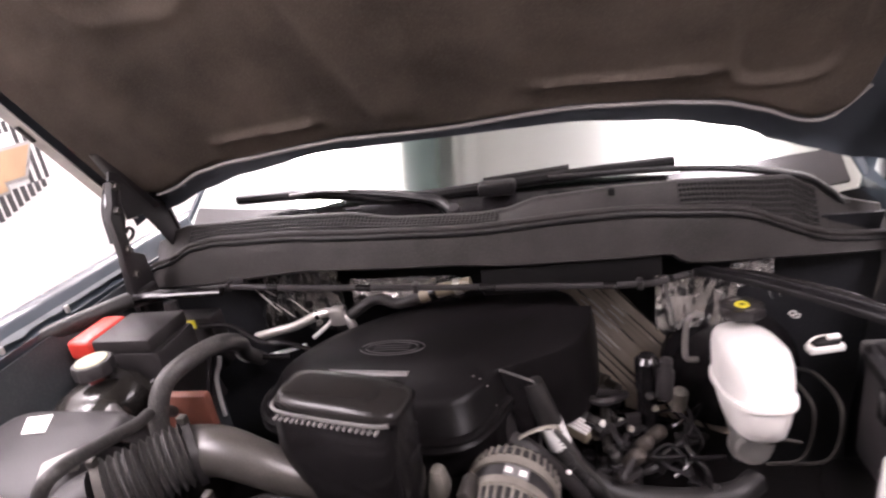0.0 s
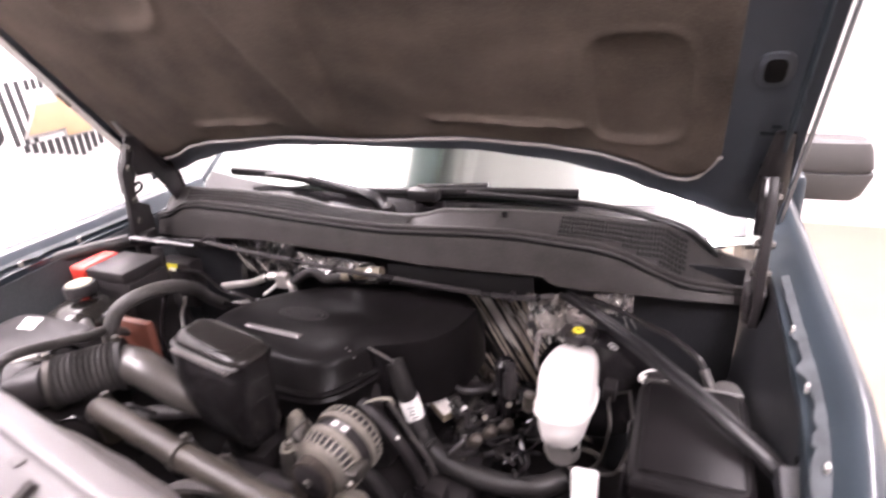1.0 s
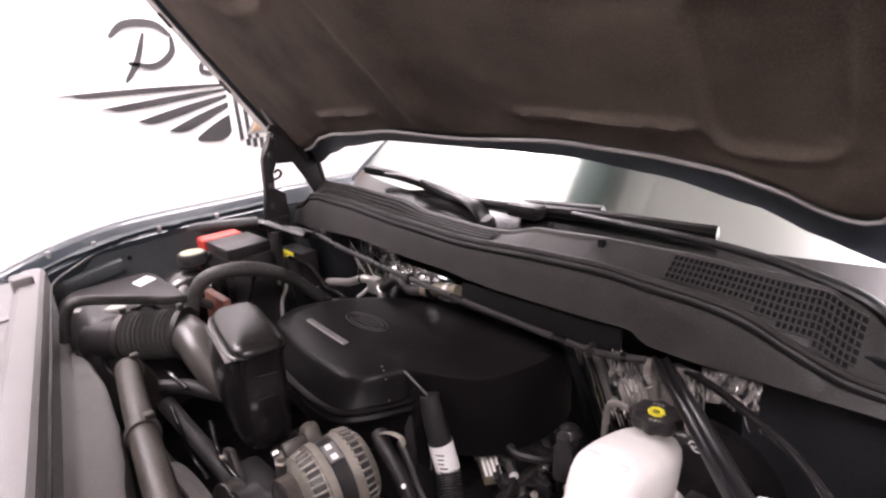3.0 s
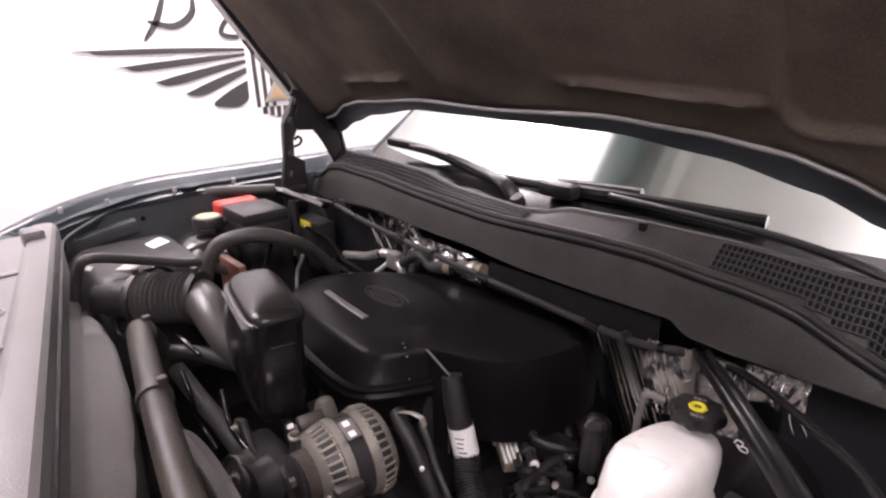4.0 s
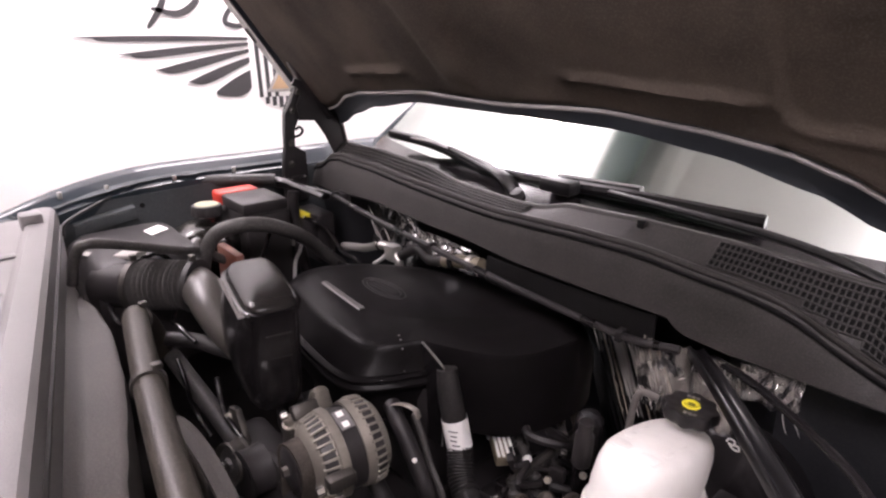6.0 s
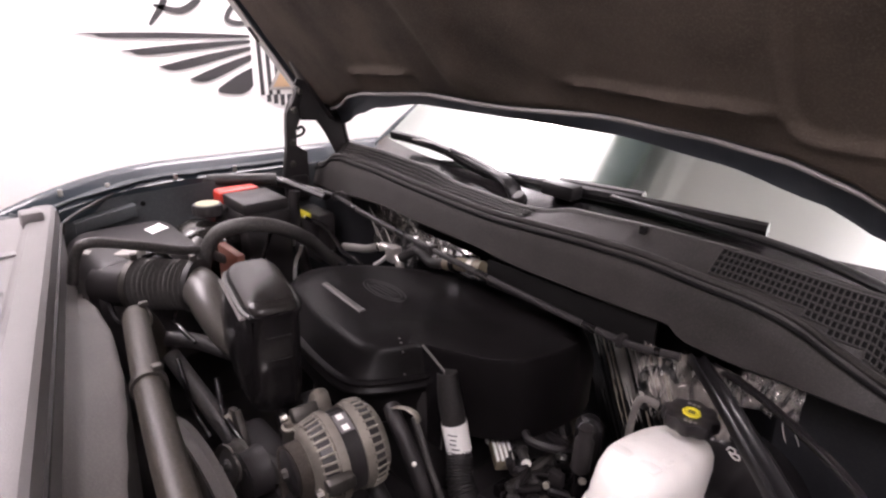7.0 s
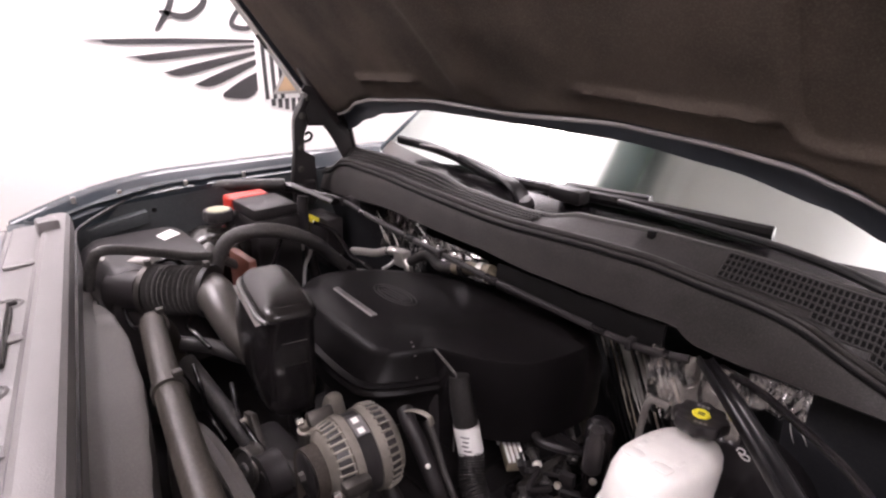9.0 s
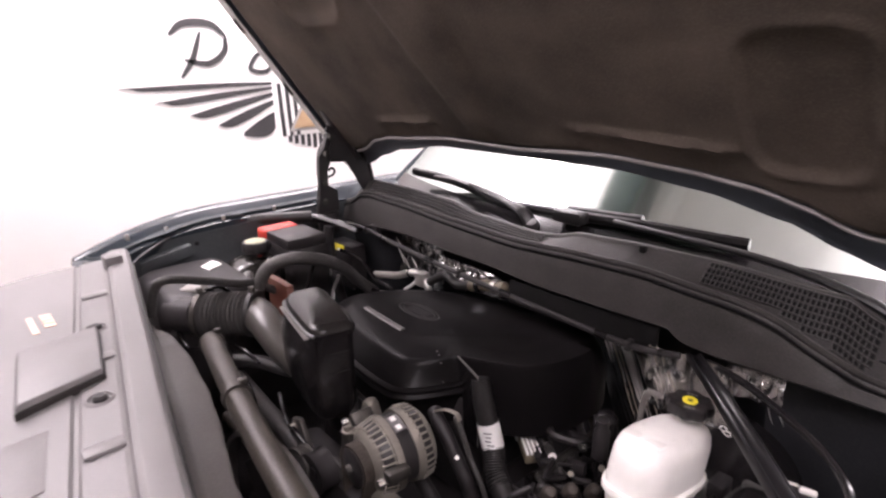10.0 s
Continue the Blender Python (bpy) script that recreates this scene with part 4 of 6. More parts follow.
part("slot", tube([on_dome(x, y) for x, y in ((-0.208, 0.708), (-0.13, 0.702), (-0.054, 0.697))], 0.0075, 8, flat=0.5), GREY_PIPE, cover)
oval = bmesh.new()
for w, d in ((0.064, 0.026), (0.052, 0.019)):
    tube([on_dome(-0.107 + w * math.cos(k * math.tau / 24), 0.786 + d * math.sin(k * math.tau / 24)) for k in range(25)], 0.0016, 6, 2, bm=oval)
part("emblem_ring", oval, BLACK, cover)
for k in range(3):
    part("emblem_bar", tube([on_dome(-0.107 + 0.036 * j, 0.778 + k * 0.008) for j in (-1, 0, 1)], 0.0012, 6, 3), BLACK, cover)
for k in range(4):
    q = on_dome(0.062 + 0.012 * k, 0.694 - 0.0055 * k)
    part("tick", box(q.x - 0.0016, q.x + 0.0016, q.y - 0.0016, q.y + 0.0016, q.z - 0.001, q.z + 0.0015, 0.0006), SHIELD, cover)

# resonator box ahead of the cover
tower = thing("intake_resonator", (-0.05, 0.5, 0.95), "glossy black intake resonator box with a stitched-looking seam", "resonator")
YAW = Matrix.Translation((-0.094, 0.519, 0)) @ Matrix.Rotation(radians(-12), 4, "Z")
part("box_body", stack([(1.010, 0.040, 0.022, 0.030, 0.004), (1.014, 0.060, 0.034, 0.024, 0.0), (1.026, 0.074, 0.042, 0.018, -0.004), (1.05, 0.084, 0.048, 0.014, -0.007), (1.09, 0.094, 0.052, 0.006, -0.009), (1.14, 0.1015, 0.0525, 0, -0.009), (1.18, 0.1025, 0.048, -0.001, -0.004), (1.196, 0.1015, 0.0435, 0, 0)], YAW, p=5, n=64), BLACK_GLOSS, tower)
lid_at = YAW @ Matrix.Translation((0, 0, 1.198)) @ Matrix.Rotation(radians(1.5), 4, "X")
part("seam", stack([(-0.004, 0.1015, 0.0435, 0, 0), (-0.003, 0.1055, 0.0475, 0, 0), (0.003, 0.1055, 0.0475, 0, 0), (0.004, 0.1015, 0.0435, 0, 0)], lid_at, p=5, n=64), BLACK_GLOSS, tower)
part("lid", stack([(0.002, 0.1025, 0.0445, 0, 0), (0.009, 0.1025, 0.0445, 0, 0), (0.0145, 0.098, 0.0425, -0.003, 0.0005), (0.0185, 0.090, 0.039, -0.009, 0.001), (0.0215, 0.078, 0.034, -0.018, 0.002), (0.0235, 0.060, 0.027, -0.030, 0.003), (0.0245, 0.036, 0.016, -0.044, 0.004)], lid_at, p=4.5, n=64), LID, tower, "grey-black domed lid", angle=75)
lip = [lid_at @ Vector((x, y, 0.0035)) for x, y in superoval(0.1065, 0.0485, 64, 5)]
part("front_lip", tube(lip[24:58], 0.0034, 8, 2), GREY_PIPE, tower)
part("corner_rib", tube([YAW @ Vector((0.098, -0.040, z)) for z in (1.19, 1.12, 1.06)], 0.0022, 8, 4), BLACK_GLOSS, tower)
for k in range(18):
    part("seam_rib", box(-0.0018, 0.0018, -0.0560, -0.0450, -0.0055, -0.0015, 0.0008, lid_at @ Matrix.Translation((-0.086 + k * 0.0098, 0.001, 0))), BEAD, tower)
for z in (1.16, 1.12):
    part("side_rib", tube([YAW @ Vector((0.1015, y, z)) for y in (-0.02, 0.0, 0.02)], 0.0014, 6, 4), BLACK_GLOSS, tower)

# intake duct: bellows, clamp and smooth tube
duct = thing("intake_duct", (-0.4, 0.45, 1.05), "black corrugated intake bellows with a smooth grey tube", "intake duct")
part("bellows", tube([(-0.440, 0.418, 1.116), (-0.398, 0.456, 1.120), (-0.356, 0.492, 1.124)], 0.052, 28, 8, rings=10, depth=0.009), RUBBER_GREY, duct, angle=60)
for q, w in (((-0.446, 0.412, 1.116), (0.75, 0.66, 0)), ((-0.350, 0.496, 1.124), (0.75, 0.66, 0))):
    c = part("clamp", lathe([(0.047, -0.006), (0.0545, -0.006), (0.0545, 0.006), (0.047, 0.006)], aim(q, w), 32), ALLOY_DARK if q[0] < -0.4 else RUBBER, duct)
    part("clamp_ear", box(q[0] - 0.008, q[0] + 0.006, q[1] - 0.006, q[1] + 0.006, q[2] + 0.052, q[2] + 0.066, 0.002), ALLOY_DARK, c)
part("smooth_tube", tube([(-0.352, 0.497, 1.122), (-0.30, 0.494, 1.126), (-0.25, 0.489, 1.113), (-0.20, 0.492, 1.087), (-0.15, 0.507, 1.058), (-0.12, 0.52, 1.04)], lambda q: 0.041 - 0.015 * q, 22, 8), DUCT, duct)

# alternator
alt = thing("alternator", (0.13, 0.53, 0.90), "silver cast alternator with vent slots and a label", "alternator")
A = aim((0.119, 0.474, 0.998), (0.12, 0.98, 0.05)) @ Matrix.Diagonal((0.89, 0.89, 0.86, 1))
part("front_housing", lathe([(0.02, -0.006), (0.046, -0.004), (0.060, 0.002), (0.070, 0.012), (0.075, 0.026), (0.076, 0.033), (0.0795, 0.035), (0.0795, 0.050), (0.074, 0.052), (0.02, 0.052)], A, 36), ALLOY, alt)
part("stator", lathe([(0.02, 0.05), (0.073, 0.051), (0.073, 0.082), (0.02, 0.083)], A, 36), BLACK, alt)
part("rear_housing", lathe([(0.02, 0.081), (0.077, 0.082), (0.078, 0.09), (0.076, 0.118), (0.062, 0.134), (0.02, 0.138)], A, 36), ALLOY, alt)
for k in range(34):
    for z0, z1, r, lean in ((0.004, 0.035, 0.0725, 14), (0.096, 0.122, 0.0765, -8)):
        m = A @ Matrix.Rotation(k * math.tau / 34, 4, "Z") @ Matrix.Translation((r, 0, (z0 + z1) / 2)) @ Matrix.Rotation(radians(lean), 4, "Y")
        h = (z1 - z0) / 2
        part("vent_rib", box(-0.008, 0.0032, -0.0022, 0.0022, -h, h, 0.0018, m, seg=2), ALLOY, alt)
        m = A @ Matrix.Rotation((k + 0.5) * math.tau / 34, 4, "Z") @ Matrix.Translation((r, 0, (z0 + z1) / 2)) @ Matrix.Rotation(radians(lean), 4, "Y")
        part("vent_slot", box(-0.006, 0.0010, -0.0050, 0.0050, -h + 0.004, h - 0.004, 0.001, m, seg=1), BLACK, alt)
part("pulley", lathe([(0.01, -0.050), (0.036, -0.050), (0.042, -0.046), (0.040, -0.042), (0.0405, -0.030), (0.040, -0.018), (0.042, -0.014), (0.036, -0.010), (0.012, -0.006)], A @ Matrix.Translation((0, 0, 0.014)), 32), BLACK, alt, "dull brown-black pulley")
part("pulley_nut", lathe([(0.001, -0.060), (0.009, -0.060), (0.010, -0.050)], A @ Matrix.Translation((0, 0, 0.014)), 6), ALLOY_DARK, alt)
part("top_lug", box(-0.008, 0.030, 0.535, 0.585, 0.985, 1.040, 0.012, taper=0.6), ALLOY, alt)
part("mount_arm", box(0.135, 0.212, 0.450, 0.505, 0.845, 0.955, 0.012, taper=0.75), ALLOY, alt)
for k in range(3):
    m = A @ Matrix.Rotation(k * math.tau / 3 + 0.9, 4, "Z")
    part("lug", box(0.07, 0.098, -0.012, 0.012, 0.0, 0.05, 0.006, m), ALLOY_DARK, alt)
    part("bolt", lathe([(0.001, 0.012), (0.007, 0.012), (0.008, 0)], m @ Matrix.Translation((0.088, 0, -0.008)) @ Matrix.Rotation(math.pi, 4, "X"), 6), STEEL, alt)
LM = A @ Matrix.Rotation(radians(104), 4, "Z")
tag = part("label", box(0.0735, 0.0745, -0.020, 0.022, 0.054, 0.080, 0.0003, LM), SHIELD, alt, "grey paper label with white squares")
for ly in (-0.012, 0.012):
    part("label_square", box(0.0742, 0.0750, ly - 0.006, ly + 0.006, 0.060, 0.072, 0.0002, LM), LABEL, tag)

# belt over the alternator's pulley
WRAP_AT, WRAP_R = Vector((0.117, 0.460, 0.998)), 0.0405
loop = [Vector((-0.028, 0, -0.24))] + [Vector((WRAP_R * math.cos(radians(a)), 0, WRAP_R * math.sin(radians(a)))) for a in range(190, -31, -10)] + [Vector((-0.02, 0, -0.24))]
band = []
for q in loop:
    band.append([WRAP_AT + q + Vector((0, y, 0)) for y in (-0.014, -0.013, -0.0065, 0.0, 0.0065, 0.013, 0.014)])
solo("drive_belt", sheet(band, 0.0045), BELT, "dusty brown-black drive belt over the alternator pulley", "belt")

# ---- radiator side ----
fan = thing("fan_shroud", (0, 0.28, 0.8), "grey dusty plastic fan shroud behind the radiator", "fan shroud")
BACK = [(-0.60, 0.31), (-0.55, 0.322), (-0.46, 0.328), (-0.283, 0.322), (-0.13, 0.302), (-0.03, 0.281), (0.074, 0.254), (0.158, 0.232), (0.3, 0.21), (0.5, 0.24)]
rows = []
for i in range(41):
    x = -0.57 + i * 1.08 / 40
    e, b = edge_y(x) + 0.012, lerp_list(BACK, x)
    b = max(b, e + 0.02)
    top = 1.12 - 0.05 * max(0, -0.38 - x) / 0.2
    rows.append([(x, e - 0.006, 1.135), (x, e + 0.010, top + 0.006), (x, e + 0.3 * (b - e), top), (x, e + 0.85 * (b - e), top - 0.002), (x, b - 0.002, top - 0.008), (x, b, top - 0.03), (x, b - 0.004, 0.95), (x, b - 0.01, 0.75)])
part("panel", sheet(rows, 0.004), SHROUD, fan, angle=40)
ring = lathe([(0.235, 0), (0.245, 0.0), (0.25, 0.012), (0.245, 0.025), (0.236, 0.025)], aim((0.02, 0.335, 0.80), (0, 1, 0)), 56, hollow=True)
part("ring", ring, SHROUD, fan)
for k in range(7):
    m = aim((0.02, 0.365, 0.765), (0, 1, 0)) @ Matrix.Rotation(k * math.tau / 7, 4, "Z") @ Matrix.Rotation(radians(28), 4, "X")
    part("fan_blade", box(0.05, 0.215, -0.03, 0.03, -0.003, 0.003, 0.002, m), BLACK, fan)
part("fan_hub", lathe([(0.06, -0.02), (0.065, 0.0), (0.06, 0.03), (0.02, 0.035)], aim((0.02, 0.36, 0.765), (0, 1, 0)), 28), BLACK, fan)

rad = thing("radiator_hose", (0.0, 0.3, 1.1), "dusty upper radiator hose with a spring clamp", "hose")
part("hose", tube([(-0.30, 0.40, 1.03), (-0.285, 0.385, 1.09), (-0.25, 0.36, 1.135), (-0.19, 0.343, 1.148), (0.0, 0.305, 1.15), (0.20, 0.27, 1.15), (0.36, 0.25, 1.145), (0.45, 0.27, 1.10), (0.47, 0.36, 1.0)], 0.0205, 20, 8), HOSE_TAN, rad)
for q, w in (((0.005, 0.304, 1.15), (1, -0.18, 0)), ((-0.235, 0.355, 1.139), (1, -0.3, 0.25))):
    c = part("clamp", lathe([(0.021, -0.006), (0.0248, -0.006), (0.0248, 0.006), (0.021, 0.006)], aim(q, w), 24), ALLOY_DARK, rad)
    part("clamp_ear", box(q[0] - 0.006, q[0] + 0.006, q[1] + 0.006, q[1] + 0.02, q[2] + 0.02, q[2] + 0.030, 0.002), ALLOY_DARK, c)

oil = thing("oil_filler_hose", (0.18, 0.73, 0.85), "black hose with a white paper label and a bracket", "hose")
part("hose", tube([(0.150, 0.722, 1.082), (0.158, 0.720, 1.05), (0.172, 0.720, 1.0), (0.186, 0.722, 0.95), (0.213, 0.702, 0.907), (0.256, 0.686, 0.884), (0.306, 0.68, 0.868), (0.391, 0.675, 0.866), (0.47, 0.68, 0.878), (0.51, 0.71, 0.88)], lambda s: 0.0175 + 0.004 * min(1, s * 6), 16, 8), RUBBER, oil)
lab = part("label", tube([(0.173, 0.720, 0.998), (0.180, 0.721, 0.97), (0.187, 0.722, 0.945)], 0.0226, 22, 4, caps=False), LABEL, oil, "white paper label")
for k in range(5):
    q = Vector((0.176 + 0.0024 * k, 0.7212, 0.985 - 0.008 * k))
    part("label_bar", tube([q + Vector((0.0229 * math.cos(a), 0.0229 * math.sin(a), 0)) for a in (-1.3 + 0.1 * (k % 2), -1.05, -0.8, -0.6 - 0.12 * (k % 3))], 0.0013, 5, 3), INK, lab)
part("ribbed_sleeve", tube([(0.188, 0.721, 0.942), (0.199, 0.713, 0.925), (0.213, 0.702, 0.907), (0.235, 0.693, 0.893)], 0.0245, 16, 8, rings=13, depth=0.003), RUBBER, oil)
part("bracket", sheet([[(0.098, 0.712, 1.112), (0.125, 0.7125, 1.100), (0.152, 0.713, 1.087)], [(0.112, 0.712, 1.03), (0.13, 0.7125, 1.03), (0.153, 0.713, 1.03)], [(0.118, 0.712, 0.93), (0.134, 0.7125, 0.93), (0.152, 0.713, 0.93)]], 0.003), BLACK_GLOSS, oil)
part("bracket_edge", tube([(0.097, 0.7115, 1.1135), (0.125, 0.712, 1.1015), (0.153, 0.7125, 1.0885)], 0.0022, 6), GREY_PIPE, oil)
part("bracket_edge", tube([(0.153, 0.712, 1.088), (0.1545, 0.712, 1.03), (0.1535, 0.712, 0.93)], 0.0015, 6), GREY_PIPE, oil)
for child in oil.children:
    child.location.x += 0.008

# fuel rails and injectors along both banks
for s in (-1, 1):
    rail = thing("fuel_rail", (0.05 + s * 0.2, 0.8, 0.84), "dull metal fuel rail with injectors beside the cover", "fuel rail", "fuel rails")
    part("rail", tube([(0.06 + s * 0.22, 0.76, 0.90), (0.06 + s * 0.22, 0.94, 0.91)], 0.010, 10), ALLOY_DARK, rail)
    for k in range(4):
        y = 0.76 + k * 0.055
        inj = part("injector", lathe([(0.006, -0.05), (0.008, -0.02), (0.011, -0.01), (0.011, 0.012), (0.007, 0.016), (0.007, 0.03)], aim((0.06 + s * 0.235, y, 0.88), (-s * 0.4, 0, 1)), 14), RUBBER_GREY, rail)
        part("injector_plug", box(0.06 + s * 0.255 - 0.010, 0.06 + s * 0.255 + 0.010, y - 0.009, y + 0.009, 0.87, 0.892, 0.003), BLACK_GLOSS, inj)
        part("injector_tip", lathe([(0.004, 0.0), (0.0065, 0.004), (0.0065, 0.010)], aim((0.06 + s * 0.27, y - 0.01, 0.855), (s, -0.5, 0.5)), 10), STEEL, inj)

# ---- brake master cylinder ----
brake = thing("brake_reservoir", (0.515, 0.75, 0.9), "white translucent brake fluid reservoir with a black cap", "reservoir")
RM = Matrix.Translation((0.515, 0.765, 1.06)) @ Matrix.Rotation(radians(-14), 4, "X")
part("upper_tank", stack([(-0.012, 0.051, 0.109, 0, -0.008), (0.015, 0.052, 0.110, 0, -0.008), (0.040, 0.0515, 0.108, 0, -0.006), (0.054, 0.0485, 0.104, 0, -0.004), (0.0615, 0.043, 0.097, 0, -0.002), (0.0655, 0.034, 0.086, 0, 0.0), (0.067, 0.018, 0.06, 0, 0.004)], RM, p=2.7, n=48), WHITE, brake, angle=60)
part("rim", stack([(-0.022, 0.051, 0.109, 0, -0.008), (-0.020, 0.056, 0.114, 0, -0.008), (-0.012, 0.056, 0.114, 0, -0.008), (-0.010, 0.051, 0.109, 0, -0.008)], RM, p=2.7, n=48), WHITE, brake)
part("lower_tank", stack([(-0.088, 0.032, 0.064, 0, -0.012), (-0.075, 0.040, 0.086, 0, -0.010), (-0.05, 0.046, 0.100, 0, -0.008), (-0.02, 0.050, 0.108, 0, -0.008)], RM, p=2.7, n=48), WHITE, brake, angle=60)
for ex, ey in [(a, b) for a in (-0.019, 0.017) for b in (-0.076, -0.040, -0.004)]:
    part("emboss", slab(superoval(0.013, 0.013, 20, 5), 0.0630, 0.0663, 0.0014, RM @ Matrix.Translation((ex, ey, 0))), WHITE, brake)
CM = aim((0.519, 0.834, 1.140), (0.0, 0.02, 1), 12)
cap = part("cap", lathe([(0.026, -0.010), (0.031, -0.006), (0.0345, -0.003), (0.0355, 0.001), (0.0355, 0.008), (0.0335, 0.0125), (0.0295, 0.0135), (0.026, 0.0125), (0.001, 0.0125)], CM, 64, lobes=8, lobe=0.07), BLACK, brake, "black lobed cap with a yellow mark")
mark = part("cap_mark", lathe([(0.0, 0.0135), (0.0075, 0.0135), (0.008, 0.0148), (0.0115, 0.0148), (0.0125, 0.0125)], CM, 8), YELLOW, cap)
for k in (-1, 1):
    part("mark_bar", box(-0.0045, 0.0045, 0.0022 * k - 0.0012, 0.0022 * k + 0.0012, 0.0134, 0.0142, 0.0002, CM), BLACK, mark)
for x, y in ((-0.004, 0.0215), (0.002, -0.0215)):
    for k in range(3):
        part("cap_text_bar", box(x - 0.008 + 0.006 * k, x - 0.0035 + 0.006 * k, y - 0.003, y + 0.003, 0.012, 0.0131, 0.0005, CM), SHIELD, cap)
part("cylinder", tube([(0.52, 0.93, 0.95), (0.515, 0.80, 0.945), (0.512, 0.735, 0.945)], 0.026, 18), PIPE_ALLOY, brake)
end = part("cylinder_end", lathe([(0.02, -0.012), (0.034, -0.012), (0.036, -0.008), (0.036, 0.004), (0.028, 0.008), (0.026, 0.020), (0.014, 0.024)], aim((0.512, 0.725, 0.945), (0, -1, 0)), 20), PIPE_ALLOY, brake)
part("bolt", lathe([(0.001, 0.014), (0.007, 0.014), (0.008, 0)], aim((0.535, 0.722, 0.962), (0.2, -1, 0.2)), 6), STEEL, end)
part("bleed_pipe", tube([(0.540, 0.73, 0.95), (0.56, 0.72, 0.958), (0.585, 0.715, 0.956)], 0.004, 10), ALLOY_DARK, end)
part("booster", lathe([(0.05, -0.075), (0.08, -0.07), (0.125, -0.045), (0.135, -0.01), (0.13, 0.0), (0.13, 0.02)], aim((0.535, 0.985, 0.93), (0, 1, 0)), 40), BLACK_GLOSS, brake)
for dx in (-0.02, 0.02):
    part("brake_line", tube([(0.55 + dx, 0.70, 0.925), (0.60 + dx, 0.69, 0.95), (0.62 + dx, 0.72, 1.02), (0.61 + dx, 0.80, 1.03), (0.62, 0.90, 0.98)], 0.003, 8), ALLOY_DARK, brake)
part("level_sensor", box(0.575, 0.60, 0.80, 0.84, 1.02, 1.05, 0.004), BLACK, brake)

# ---- braces across the rear corners ----
RIGHT_BRACE = [(x, 0.723 - 1.097 * (x - 0.65) + 0.624 * (x - 0.65) ** 2, 1.205 - 0.026 * (x - 0.65) - 0.908 * (x - 0.65) ** 2) for x in (0.47, 0.53, 0.59, 0.65, 0.71, 0.77, 0.82, 0.872)]
br = thing("body_brace", RIGHT_BRACE[0], "black pressed steel body brace beside the fuse box", "brace", "body braces")


def channel(pts, section):
    """A pressed bar: the section (across, up) carried along the points."""
    rows = []
    line = spline(pts, 5)
    for i, q in enumerate(line):
        tan = (line[min(i + 1, len(line) - 1)] - line[max(i - 1, 0)]).normalized()
        side = tan.cross(Vector((0, 0, 1))).normalized()
        top = side.cross(tan)
        g = 0.9 + 0.25 * i / len(line)
        rows.append([q + side * a * g + top * b for a, b in section])
    return sheet(rows, 0.0025)


part("bar", channel(RIGHT_BRACE, [(-0.014, -0.012), (-0.0135, -0.002), (-0.012, 0.0), (-0.009, 0.0005), (-0.0065, -0.003), (-0.003, -0.0045), (0.003, -0.0045), (0.0065, -0.003), (0.009, 0.0005), (0.012, 0.0), (0.0135, -0.002), (0.014, -0.012)]), BRACE, br, angle=50)
e = RIGHT_BRACE[-1]
part("foot", box(e[0] - 0.02, e[0] + 0.04, e[1] - 0.035, e[1] + 0.025, e[2] - 0.016, e[2] - 0.006, 0.003), BLACK, br)
part("bolt", lathe([(0.001, 0.012), (0.009, 0.012), (0.01, 0.004), (0.014, 0.003), (0.014, 0)], aim((e[0] + 0.018, e[1] - 0.01, e[2] - 0.006), (0, 0, 1)), 6), STEEL, br)
pts = [(-0.513, 0.90, 1.207), (-0.625, 0.885, 1.214), (-0.714, 0.861, 1.218), (-0.79, 0.72, 1.22), (-0.83, 0.60, 1.215)]
br = thing("body_brace", pts[0], "black tubular body brace above the battery", "brace", "body braces")
part("bar", tube(pts, 0.015, 14, 8, flat=0.6), BLACK_GLOSS, br)
part("sleeve", tube(pts[2:], 0.0175, 14, 8), RUBBER, br, "rubber sleeve")
e = pts[-1]
part("foot", box(e[0] - 0.03, e[0] + 0.03, e[1] - 0.025, e[1] + 0.025, e[2] - 0.018, e[2] - 0.008, 0.003), BLACK, br)
part("bolt", lathe([(0.001, 0.012), (0.009, 0.012), (0.01, 0.004), (0.014, 0.003), (0.014, 0)], aim((e[0] + 0.018, e[1], e[2] - 0.008), (0, 0, 1)), 6), STEEL, br)
LOOM = [(-0.74, 0.86, 1.20), (-0.56, 0.925, 1.205), (-0.35, 0.90, 1.205), (-0.1, 0.88, 1.20), (0.15, 0.885, 1.185), (0.36, 0.91, 1.165), (0.45, 0.93, 1.17)]
loom = thing("wiring_loom", LOOM[0], "black taped wiring loom along the firewall", "wiring")
part("sheath", tube(LOOM, 0.0065, 10), BLACK, loom)
line = spline(LOOM, 8)
for i in (6, 14, 21, 29, 37, 44):
    part("tape", tube([line[i], line[i].lerp(line[i + 1], 0.5), line[i + 1]], 0.0074, 10, 2), BLACK_GLOSS, loom)
for i in (10, 25, 40):
    part("clip", box(-0.006, 0.006, -0.009, 0.012, -0.010, 0.010, 0.003, Matrix.Translation(line[i])), BLACK, loom)

